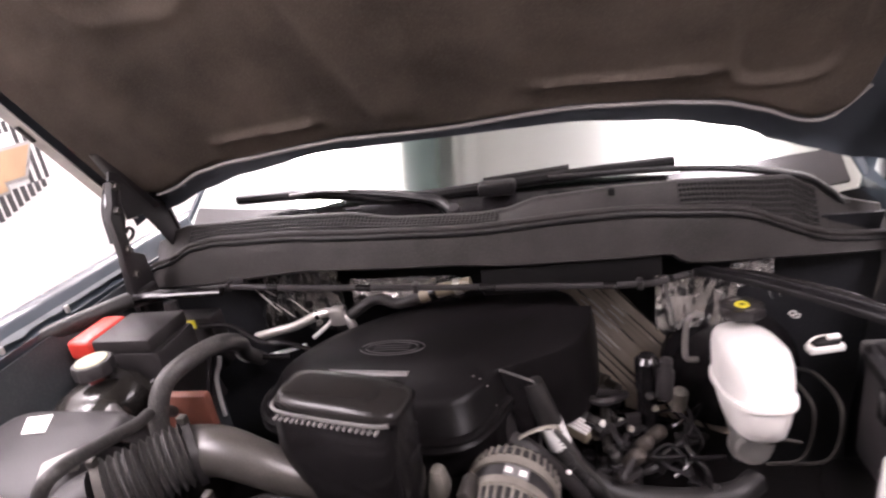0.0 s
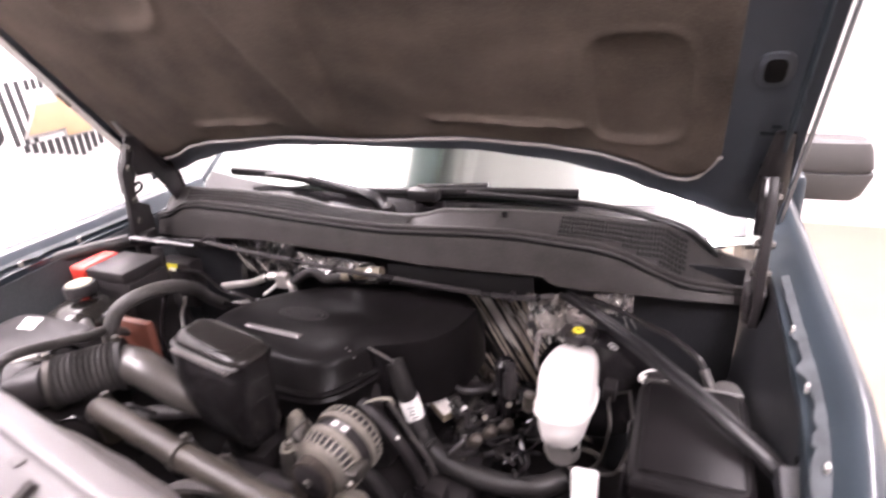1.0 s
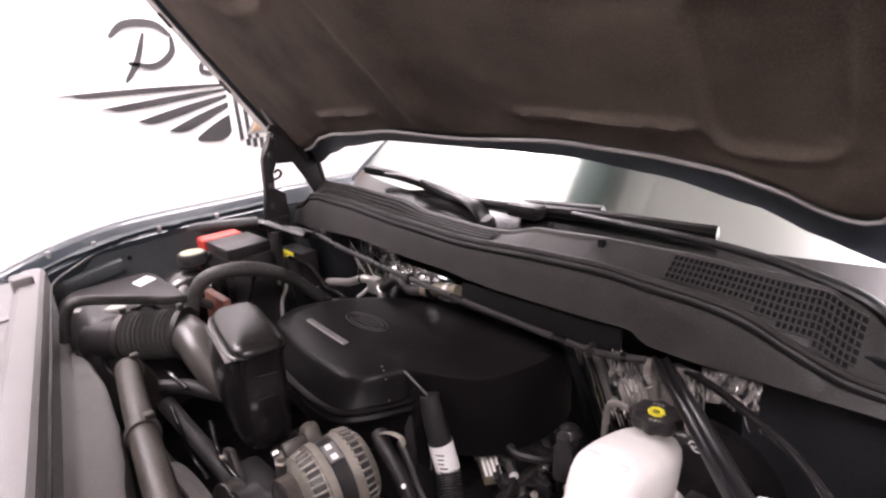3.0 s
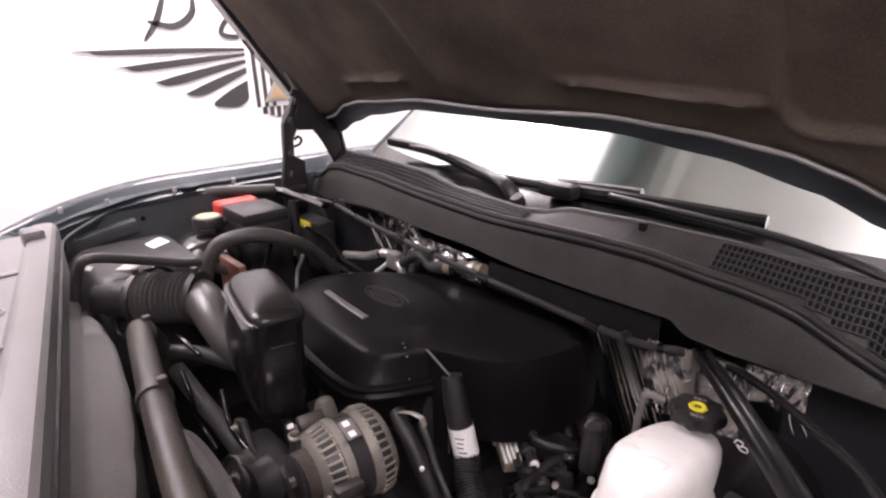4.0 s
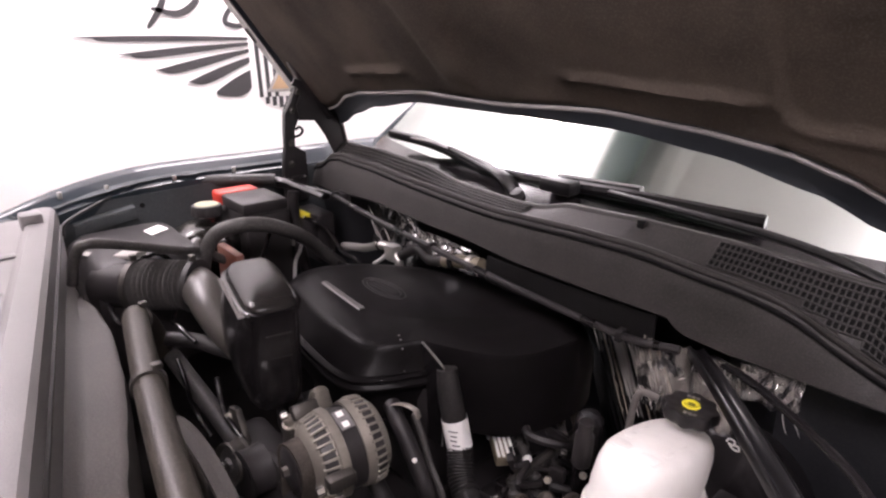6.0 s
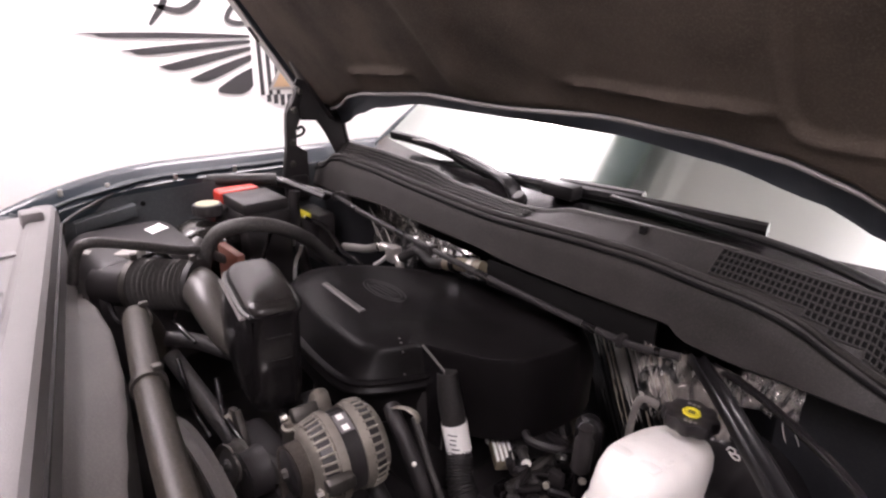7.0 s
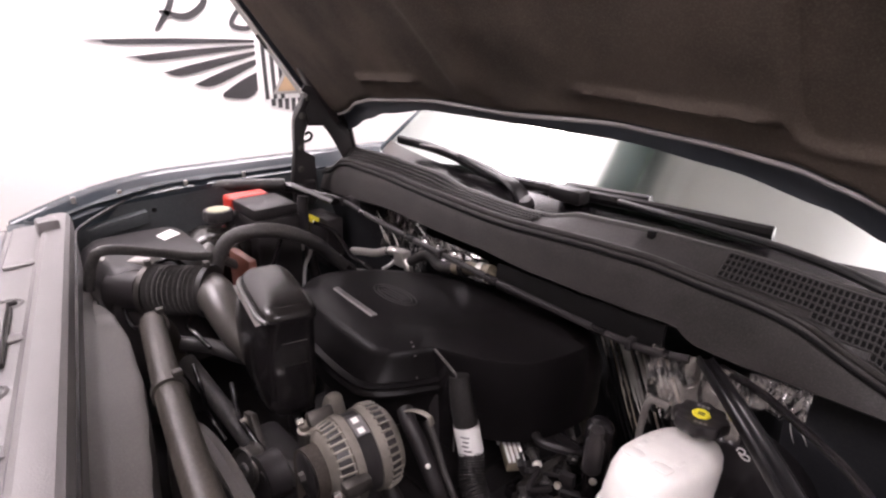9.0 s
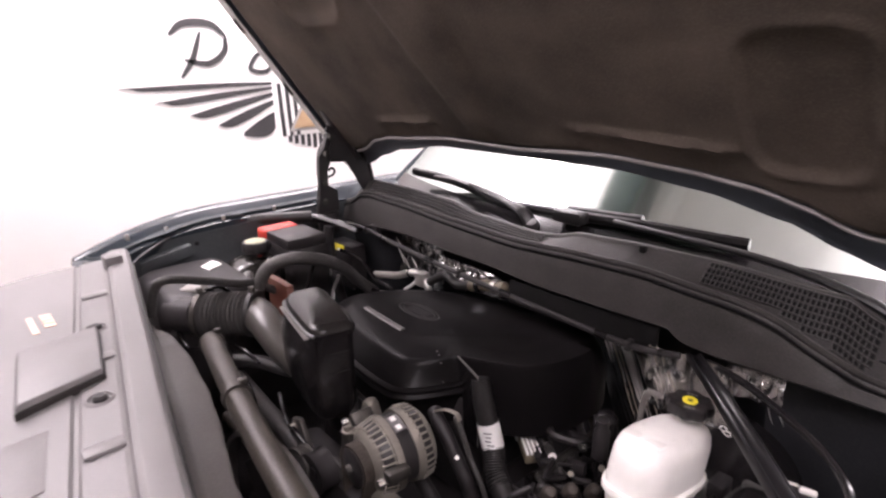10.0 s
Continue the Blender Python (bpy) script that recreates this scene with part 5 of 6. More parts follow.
# ---- right corner: fuse box ----
fb = thing("fuse_box", (0.75, 0.58, 0.95), "large black fuse box with a flat framed lid", "fuse box")
part("body", box(0.672, 0.826, 0.465, 0.695, 0.95, 1.125, 0.01), BLACK, fb)
lid = part("lid", stack([(1.122, 0.082, 0.122, 0.747, 0.58), (1.128, 0.084, 0.124, 0.747, 0.58), (1.142, 0.084, 0.124, 0.747, 0.58), (1.150, 0.076, 0.116, 0.747, 0.58)], p=9), BLACK_SATIN, fb, "flat satin lid")
part("lid_field", slab([(0.680, 0.478), (0.815, 0.478), (0.815, 0.682), (0.680, 0.682)], 1.1495, 1.1535, 0.002), BLACK_SATIN, lid)
for y in (0.50, 0.60):
    part("latch", box(0.655, 0.675, y - 0.012, y + 0.012, 1.08, 1.13, 0.004), BLACK_GLOSS, fb)
part("latch", box(0.72, 0.77, 0.448, 0.462, 1.09, 1.14, 0.004), BLACK_GLOSS, fb)
part("front_bar", box(0.668, 0.826, 0.452, 0.468, 1.118, 1.146, 0.005), BLACK_SATIN, lid)
# lighter grey than the front bar, to paint its lit edge
part("lit_rear_bar", box(0.668, 0.826, 0.693, 0.706, 1.125, 1.150, 0.005), RUBBER_GREY, lid)
fb.location += Vector((-0.016, 0.012, 0))
cc = thing("cable_clip", (0.675, 0.885, 1.03), "white plastic cable clip beside the fuse box", "clip")
CL = Matrix.Translation((0.672, 0.882, 1.034)) @ Matrix.Rotation(radians(12), 4, "Z")
part("base", box(-0.030, 0.034, -0.012, 0.012, -0.010, 0.004, 0.004, CL), WHITE, cc)
part("jaw", box(-0.020, 0.026, -0.008, 0.010, 0.003, 0.012, 0.003, CL), BLACK, cc)
part("strap", tube([CL @ Vector(q) for q in ((-0.034, -0.008, 0.0), (-0.034, -0.006, 0.014), (-0.016, 0.0, 0.021), (0.004, 0.004, 0.020))], 0.0022, 8, 5), WHITE, cc)
part("tongue", box(0.006, 0.030, -0.002, 0.010, 0.011, 0.019, 0.003, CL), WHITE, cc)
sk = thing("warning_tag", (0.565, 0.47, 0.9), "tall white tag with small pink print", "tag")
part("tag", box(0.575, 0.612, 0.462, 0.472, 1.02, 1.15, 0.006), LABEL, sk)
for k in range(3):
    part("print_bar", box(0.583, 0.604, 0.4605, 0.4625, 1.035 + k * 0.012, 1.041 + k * 0.012, 0), RED, sk)
part("holder", box(0.578, 0.609, 0.472, 0.486, 0.9, 1.12, 0.006), BLACK, sk)

# ---- left corner: battery, tank, air box ----
bat = thing("battery", (-0.63, 0.76, 1.0), "black battery with a red terminal cover", "battery")
part("case", box(-0.70, -0.535, 0.69, 0.81, 0.98, 1.185, 0.008), BLACK, bat)
part("top", box(-0.675, -0.545, 0.69, 0.81, 1.183, 1.213, 0.006), BLACK, bat)
part("terminal_cover", box(-0.728, -0.672, 0.685, 0.795, 1.175, 1.216, 0.009, seg=3), RED, bat, "bright red terminal cover")
part("cable", tube([(-0.66, 0.69, 1.18), (-0.61, 0.65, 1.16), (-0.58, 0.66, 1.1), (-0.57, 0.70, 1.0)], 0.009, 10), BLACK, bat)
tank = thing("coolant_tank", (-0.62, 0.62, 1.0), "dark coolant tank with a pale yellow-lettered cap", "tank")
part("body", stack([(0.98, 0.05, 0.06, -0.62, 0.62), (1.02, 0.07, 0.075, -0.62, 0.62), (1.12, 0.075, 0.078, -0.62, 0.62), (1.15, 0.065, 0.068, -0.62, 0.62), (1.165, 0.04, 0.045, -0.62, 0.625)], p=2.6), SMOKY, tank, angle=60)
tc_ = part("cap", lathe([(0.030, 0), (0.036, 0.003), (0.036, 0.022), (0.033, 0.027), (0.001, 0.028)], aim((-0.624, 0.633, 1.180), (0, 0, 1)), 36, lobes=12, lobe=0.03), BLACK, tank)
part("cap_mark", lathe([(0.001, 0.0292), (0.027, 0.0292), (0.028, 0.028)], aim((-0.624, 0.633, 1.180), (0, 0, 1)), 28), mat("pale_olive", (0.3, 0.29, 0.19), 0.5), tc_)
part("neck_pipe", tube([(-0.58, 0.60, 1.14), (-0.56, 0.575, 1.135), (-0.54, 0.57, 1.12)], 0.014, 12), GREY_PIPE, tank)
air = thing("air_box", (-0.62, 0.45, 0.95), "dark grey air cleaner box with a pale sticker", "air box")
part("lower", box(-0.76, -0.47, 0.34, 0.575, 0.9, 1.10, 0.012), BLACK, air)
part("lid", stack([(1.098, 0.15, 0.122, -0.615, 0.455), (1.112, 0.152, 0.124, -0.615, 0.455), (1.135, 0.142, 0.114, -0.615, 0.455), (1.152, 0.125, 0.10, -0.615, 0.46), (1.155, 0.11, 0.09, -0.615, 0.46)], p=6), BLACK, air)
part("sticker", slab([(-0.665, 0.494), (-0.622, 0.500), (-0.648, 0.545), (-0.694, 0.536)], 1.156, 1.1575, 0), LABEL, air)
part("sensor", box(-0.028, 0.028, -0.020, 0.020, -0.016, 0.016, 0.006, Matrix.Translation((-0.522, 0.425, 1.148)) @ Euler((0.1, -0.15, 0.5)).to_matrix().to_4x4()), PALE_PLUG, air, "pale grey sensor plug")
part("sensor_lead", tube([(-0.50, 0.44, 1.15), (-0.48, 0.47, 1.16), (-0.47, 0.50, 1.13)], 0.005, 8), BLACK_GLOSS, air)
part("lid_clip", box(-0.022, 0.022, -0.008, 0.008, -0.003, 0.003, 0.002, Matrix.Translation((-0.585, 0.366, 1.15)) @ Euler((0.2, 0, 0.6)).to_matrix().to_4x4()), PALE_PLUG, air)
part("lid_edge", tube([(-0.495, 0.355, 1.128), (-0.485, 0.45, 1.128), (-0.50, 0.555, 1.128), (-0.60, 0.572, 1.128)], 0.004, 6), BLACK_GLOSS, air)
part("outlet", tube([(-0.52, 0.365, 1.10), (-0.452, 0.408, 1.115)], 0.044, 18), BLACK, air)
solo("brown_shield", box(-0.50, -0.39, 0.60, 0.62, 1.02, 1.15, 0.006), RUST, "small reddish-brown plastic panel beside the battery", "panel")
abs_ = thing("control_module", (-0.63, 0.95, 1.0), "black module with a yellow sticker at the firewall", "module")
part("case", box(-0.69, -0.57, 0.905, 0.96, 1.0, 1.14, 0.008), BLACK, abs_)
part("sticker", box(-0.665, -0.61, 0.9025, 0.906, 1.115, 1.136, 0.0005), YELLOW, abs_)
part("sticker_bar", box(-0.64, -0.615, 0.9015, 0.903, 1.117, 1.124, 0), LABEL, abs_)


def hose(name, pts, r, m, label, cat="hose", clamps=(), rings=0, depth=0.0, sides=14):
    h = thing(name, pts[0], label, cat)
    part("tube", tube(pts, r, sides, 8, rings=rings, depth=depth), m, h)
    line = spline(pts, 8)
    for s in clamps:
        i = int(s * (len(line) - 2))
        part("clamp", lathe([(r * 0.9, -0.005), (r * 1.12, -0.005), (r * 1.12, 0.005), (r * 0.9, 0.005)], aim(line[i], line[i + 1] - line[i]), 18), STEEL, h)
    return h


hose("heater_hose", [(-0.445, 0.545, 1.06), (-0.450, 0.55, 1.13), (-0.44, 0.58, 1.19), (-0.41, 0.63, 1.21), (-0.40, 0.70, 1.195), (-0.43, 0.79, 1.14), (-0.472, 0.86, 1.075), (-0.48, 0.92, 1.02)], 0.0165, RUBBER_GREY, "thick black heater hose in a high arc", clamps=(0.06,))
hose("vent_hose", [(-0.44, 0.30, 1.15), (-0.425, 0.312, 1.21), (-0.405, 0.335, 1.234), (-0.42, 0.42, 1.205), (-0.44, 0.50, 1.172), (-0.455, 0.55, 1.155), (-0.46, 0.60, 1.12)], 0.010, RUBBER_GREY, "thin black vent hose past the air box")
hose("fuel_line", [(-0.532, 0.805, 0.95), (-0.529, 0.805, 1.0), (-0.524, 0.808, 1.045), (-0.512, 0.815, 1.075), (-0.508, 0.818, 1.092)], 0.0048, BRIGHT, "bright bent steel line", "pipe")
hose("coolant_pipe", [(-0.55, 0.93, 1.04), (-0.542, 0.93, 1.017), (-0.513, 0.93, 1.01), (-0.44, 0.93, 1.027), (-0.366, 0.93, 1.045)], 0.005, BRIGHT, "bright bent steel line", "pipe")
hose("air_con_pipe", [(-0.483, 0.93, 1.072), (-0.43, 0.93, 1.085), (-0.378, 0.93, 1.097), (-0.31, 0.93, 1.124), (-0.275, 0.932, 1.122), (-0.25, 0.934, 1.10), (-0.24, 0.936, 1.06)], 0.0105, PIPE_ALLOY, "silver alloy air conditioning pipe", "pipe", clamps=(0.5,))
hose("support_rod", [(-0.795, 0.495, 1.226), (-0.765, 0.43, 1.214), (-0.70, 0.347, 1.197), (-0.685, 0.335, 1.17)], 0.004, BLACK, "thin dark rod beside the fender", "rod")
hose("left_strut", [(-0.50, 0.62, 1.17), (-0.47, 0.66, 1.06), (-0.45, 0.69, 0.95)], 0.005, BLACK_GLOSS, "thin black dipstick tube", "tube")
hose("left_strut", [(-0.42, 0.70, 1.19), (-0.45, 0.68, 1.08), (-0.455, 0.68, 0.95)], 0.005, BLACK_GLOSS, "thin black dipstick tube", "tube")
hose("lower_hose", [(-0.31, 0.385, 1.055), (-0.285, 0.41, 1.06), (-0.245, 0.448, 1.06), (-0.205, 0.478, 1.05), (-0.165, 0.515, 1.035)], 0.0145, RUBBER, "short black coolant hose", clamps=())
hose("front_hose", [(0.10, 0.60, 0.93), (0.13, 0.59, 0.90), (0.17, 0.60, 0.84), (0.20, 0.60, 0.76)], 0.016, RUBBER, "black coolant hose beside the alternator")

hose("heater_hose", [(0.125, 0.63, 1.035), (0.150, 0.62, 1.027), (0.172, 0.62, 1.006), (0.192, 0.62, 0.981), (0.212, 0.62, 0.956), (0.228, 0.62, 0.931), (0.25, 0.625, 0.87)], 0.014, BLACK, "slim dark heater hose beside the alternator", clamps=())
hose("sensor_lead", [(0.196, 0.62, 1.061), (0.216, 0.62, 1.03), (0.236, 0.62, 0.99), (0.261, 0.62, 0.955), (0.28, 0.625, 0.90)], 0.005, RUBBER_GREY, "thin grey sensor lead beside the alternator", "lead", sides=8)
lk = thing("pipe_bracket", (0.17, 0.62, 1.04), "bent steel pipe bracket above a dark hose", "bracket")
part("strip", tube([(0.138, 0.622, 1.044), (0.155, 0.62, 1.056), (0.178, 0.62, 1.066), (0.199, 0.62, 1.068), (0.205, 0.622, 1.056)], 0.0055, 8, 4, flat=0.35), ALLOY, lk)
part("rivet", lathe([(0.001, 0.004), (0.0035, 0.0035), (0.0042, 0)], aim((0.212, 0.608, 0.988), (0.4, -0.6, 0.6)), 12), WHITE, lk)
cl = thing("wire_clip", (0.588, 0.80, 1.15), "small bright metal wire clip beside the reservoir", "clip")
part("wire", tube([Vector((0.590, 0.80, 1.149)) + 0.55 * (Vector(q) - Vector((0.588, 0.80, 1.149))) for q in ((0.573, 0.80, 1.150), (0.578, 0.80, 1.160), (0.590, 0.80, 1.158), (0.588, 0.80, 1.147), (0.578, 0.80, 1.148), (0.590, 0.80, 1.138), (0.602, 0.80, 1.140), (0.600, 0.80, 1.149), (0.590, 0.80, 1.150))], 0.0011, 6, 5), BRIGHT, cl)

# ---- clear film over the firewall ----


def film(x0, x1, z0, z1, y0, folds, seed, deep, slant=0.0, crush=0.0):
    """A hanging sheet with a few sharp pleats that fan out downwards."""
    r = random.Random(seed)
    creases = sorted(r.uniform(0, 1) for _ in range(folds))
    depth = [r.uniform(0.3, 1.0) for _ in creases]
    rows = []
    for i in range(91):
        u = i / 90
        row = []
        for j in range(15):
            w = j / 14
            f = 0.0
            for c, d in zip(creases, depth):
                uu = u - slant * (1 - w) * (0.4 + c)
                f += d * max(0, 1 - abs(uu - c) / 0.03)
            x = x0 + (x1 - x0) * u
            row.append((x, y0 + 0.17 * (x - 0.02) ** 2 - deep * f * (0.5 + 0.5 * (1 - w)) - 0.010 * noise.noise((u * 4, w * 2.5, seed)) - crush * noise.noise((u * 9, w * 6, seed + 5)) - 0.3 * crush * noise.noise((u * 21, w * 14, seed)), z0 + (z1 - z0) * w))
        rows.append(row)
    return sheet(rows, 0)


def creases(parent, seed, count, xs, zs, run, drop, y0, r0):
    """Near-white tubes that draw the glints along a film's sharp folds."""
    r = random.Random(seed)
    for k in range(count):
        x, z = r.uniform(*xs), r.uniform(*zs)
        dx, dz = r.uniform(*run), -r.uniform(*drop)
        pts = []
        for j in range(5):
            w = j / 4
            px, pz = x + dx * w + 0.0012 * r.uniform(-1, 1), z + dz * w
            pts.append((px, y0 + 0.17 * (px - 0.02) ** 2 - 0.0015 * r.random(), pz))
        part("fold_glint", tube(pts, lambda q: r0 * (0.25 + math.sin(math.pi * q) ** 0.7), 5, 3), FOLD_GLINT, parent)


for x0, x1, z0, z1, y0, n, sd, dp, sl, cr, folds in (
        (0.39, 0.54, 1.05, 1.172, 0.905, 4, 2, 0.010, 0.3, 0.006, ((3, (0.39, 0.51), (1.09, 1.17), (-0.02, 0.03), (-0.01, 0.02), 0.889, 0.0005),)),
        (0.53, 0.61, 1.118, 1.175, 0.915, 4, 6, 0.008, 0.35, 0.004, ((5, (0.53, 0.60), (1.12, 1.165), (-0.01, 0.03), (0.005, 0.05), 0.899, 0.0006),)),
        (-0.56, -0.30, 1.02, 1.18, 1.02, 4, 3, 0.02, -0.2, 0.010, ((5, (-0.53, -0.42), (1.10, 1.16), (0.04, 0.06), (0.025, 0.05), 0.99, 0.0012),)),
        (-0.24, 0.0, 1.13, 1.19, 0.95, 4, 4, 0.02, 0.2, 0.005, ((3, (-0.23, -0.06), (1.14, 1.185), (0.01, 0.04), (0.0, 0.03), 0.93, 0.0010),))):
    sheet_of = thing("plastic_film", (x0, y0, z0), "crumpled clear plastic film over the firewall", "film", "films on the firewall")
    part("film_sheet", film(x0, x1, z0, z1, y0, n, sd, dp, sl, cr), WRAP, sheet_of, angle=25)
    for f in folds:
        creases(sheet_of, sd + 40, *f)

# pleated film that hangs from the cowl and slopes towards the reservoir
ACROSS, DOWN = Vector((0.90, -0.43, 0.0)), Vector((0.135, -0.10, -0.115)).normalized()
PLEAT = ACROSS.cross(DOWN).normalized()
pleats = random.Random(21)
hang = thing("plastic_film", (0.15, 1.2, 1.0), "pleated brownish clear film hanging beside the reservoir", "film", "films on the firewall")
FOLDS = sorted(pleats.uniform(0.05, 0.44) for _ in range(16))


def pleated(u, w):
    """A point of the hanging film, u metres across and w metres down."""
    f = 0.0
    for i, c in enumerate(FOLDS):
        f += (0.0007 + 0.0014 * ((i * 7) % 5) / 4) * max(0, 1 - abs(u - c - 0.02 * (w - 0.1)) / 0.009)
    f += 0.005 * noise.noise((u * 9, w * 6, 3.0)) + 0.0006 * noise.noise((u * 45, w * 22, 7.0))
    return Vector((0.0, 1.285, 1.045)) + ACROSS * u + DOWN * w + PLEAT * f


part("film_sheet", sheet([[pleated((0.37 - 0.4 * max(0, 0.47 * j / 28 - 0.2)) * i / 90, 0.47 * j / 28) for j in range(29)] for i in range(91)], 0), HAZY, hang, angle=25)
# pale streaks stand in for reflections on the pleats
for u, w0, w1, r0 in ((0.165, 0.03, 0.21, 0.0016), (0.172, 0.035, 0.235, 0.0020), (0.181, 0.03, 0.17, 0.0024), (0.188, 0.05, 0.24, 0.0016), (0.197, 0.045, 0.13, 0.0013), (0.232, 0.06, 0.16, 0.0016), (0.240, 0.09, 0.17, 0.0012), (0.262, 0.05, 0.10, 0.0014), (0.075, 0.09, 0.16, 0.0014), (0.105, 0.05, 0.12, 0.0011), (0.122, 0.12, 0.19, 0.0011), (0.285, 0.08, 0.13, 0.0012), (0.147, 0.03, 0.08, 0.0012), (0.310, 0.06, 0.10, 0.0016)):
    part("fold_glint", tube([pleated(u + 0.02 * (w - 0.1) + 0.0015 * pleats.uniform(-1, 1), w) - PLEAT * 0.004 for w in (w0 + (w1 - w0) * k / 6 for k in range(7))], lambda q: 1.3 * r0 * (0.3 + math.sin(math.pi * q) ** 0.6), 5, 3), FOLD_GLINT, hang)

# ---- connectors and wiring round the engine ----
loose = random.Random(11)
for k in range(9):
    x, y = loose.uniform(0.25, 0.43), loose.uniform(0.72, 0.90)
    z = loose.uniform(0.84, 0.93) - 0.2 * max(0, x - 0.32)
    m = Matrix.Translation((x, y, z)) @ Euler((loose.uniform(-0.5, 0.5), loose.uniform(-0.5, 0.5), loose.uniform(0, 3))).to_matrix().to_4x4()
    w, d, h = loose.uniform(0.006, 0.012), loose.uniform(0.008, 0.018), loose.uniform(0.008, 0.016)
    plug = thing("wiring_plug", (x, y, z), "small black wiring plug on the engine", "plug", "plugs on the engine")
    part("shell", box(-w, w, -d, d, -h, h, 0.003, m), loose.choice((BLACK, BLACK_GLOSS)), plug)
    part("wire", tube([m @ Vector((0, d, 0)), m @ Vector((0, d + 0.03, -0.01)), m @ Vector((0.02, d + 0.06, -0.04))], 0.004, 6, 4), BLACK, plug)
pl = thing("white_plug", (0.196, 0.826, 0.88), "ribbed white plug with a grey lead", "plug")
PM = Matrix.Translation((0.221, 0.801, 0.922)) @ Matrix.Rotation(radians(-34), 4, "Z") @ Matrix.Rotation(radians(8), 4, "Y")
part("shell", box(-0.026, 0.036, -0.017, 0.017, -0.014, 0.008, 0.004, PM), TAN, pl)
part("flange", box(-0.040, -0.024, -0.021, 0.021, -0.012, 0.010, 0.003, PM), LABEL, pl)
for k in range(4):
    part("rib", box(-0.025, 0.034, -0.0145 + k * 0.0085, -0.0095 + k * 0.0085, 0.007, 0.0115, 0.001, PM), LABEL, pl)
part("lead", tube([PM @ Vector(q) for q in ((-0.03, 0.02, 0.008), (-0.036, 0.034, 0.016), (-0.048, 0.046, 0.022))], 0.003, 6), ALLOY, pl)

for a, b, r, tone, tip in (((0.209, 0.856, 0.92), (0.271, 0.813, 0.918), 0.0105, RUBBER_GREY, WHITE), ((0.223, 0.958, 0.92), (0.270, 0.918, 0.918), 0.0085, RUBBER_GREY, SHROUD), ((0.258, 0.978, 0.92), (0.310, 0.928, 0.915), 0.014, HOSE_TAN, SHROUD), ((0.285, 0.850, 0.90), (0.308, 0.836, 0.905), 0.008, BLACK, WHITE), ((0.282, 0.915, 0.905), (0.298, 0.900, 0.91), 0.008, BLACK, WHITE)):
    a, b = Vector(a), Vector(b)
    far = (b - a).length
    inj = thing("fuel_injector", a, "small dark injector with a pale tip on the engine", "injector", "injectors on the engine")
    part("barrel", lathe([(0.3 * r, 0), (r, 0.002), (r, 0.45 * far), (1.15 * r, 0.47 * far), (1.15 * r, 0.6 * far), (0.85 * r, 0.62 * far), (0.85 * r, far), (0.3 * r, far + 0.001)], aim(a, b - a), 18), tone, inj)
    part("tip", lathe([(0.8 * r, far - 0.001), (0.82 * r, far + 0.004), (0.5 * r, far + 0.007), (0.001, far + 0.0075)], aim(a, b - a), 16), tip, inj)
cable = thing("bonnet_cable", (0.5, 0.95, 1.15), "black cable to a dusty round cap beside the fender", "cable")
part("sheath", tube([(0.49, 0.955, 1.165), (0.56, 0.93, 1.165), (0.63, 0.90, 1.155), (0.70, 0.86, 1.145), (0.745, 0.82, 1.13), (0.765, 0.79, 1.10)], 0.0065, 10), BLACK_GLOSS, cable)
part("ferrule", tube([(0.752, 0.81, 1.122), (0.768, 0.785, 1.095)], 0.009, 12), RUBBER_GREY, cable)
part("round_cap", lathe([(0.03, -0.03), (0.03, 0.0), (0.027, 0.007), (0.014, 0.010), (0.001, 0.011)], aim((0.79, 0.795, 1.085), (-0.2, -0.3, 1)), 28), RUBBER_GREY, cable)

hose("short_pipe", [(-0.341, 0.928, 1.066), (-0.31, 0.928, 1.088), (-0.283, 0.928, 1.111)], 0.005, BRIGHT, "short bright steel pipe", "pipe")
part("pipe_block", box(-0.29, -0.255, 0.92, 0.95, 1.095, 1.135, 0.006), PIPE_ALLOY, bpy.data.objects["air_con_pipe"])
fit = thing("hose_coupling", (-0.03, 0.93, 1.15), "tan plastic hose coupling on the firewall", "coupling")
part("body", tube([(-0.075, 0.925, 1.155), (-0.03, 0.925, 1.168), (0.034, 0.925, 1.18)], 0.0145, 14), TAN, fit)
part("collar", tube([(-0.052, 0.925, 1.161), (-0.038, 0.925, 1.165)], 0.018, 14), BLACK_GLOSS, fit)
part("collar", tube([(0.0, 0.925, 1.173), (0.014, 0.925, 1.176)], 0.0175, 14), PIPE_ALLOY, fit)
part("lead", tube([(-0.075, 0.925, 1.155), (-0.13, 0.93, 1.14), (-0.18, 0.935, 1.15), (-0.25, 0.94, 1.11)], 0.012, 12), RUBBER, fit)
bun = thing("wire_bundle", (-0.615, 0.86, 1.0), "black taped wire bundle with a steel clip", "wiring")
part("sheath", tube([(-0.62, 0.865, 1.205), (-0.618, 0.86, 1.17), (-0.612, 0.86, 1.11), (-0.59, 0.86, 1.05), (-0.575, 0.87, 0.96)], 0.015, 12), BLACK, bun)
part("clip", tube([(-0.636, 0.845, 1.155), (-0.64, 0.842, 1.13), (-0.626, 0.842, 1.105), (-0.612, 0.842, 1.13), (-0.618, 0.845, 1.155)], 0.003, 6), STEEL, bun)
part("clip", box(-0.606, -0.592, 0.838, 0.848, 1.06, 1.085, 0.003), PIPE_ALLOY, bun)
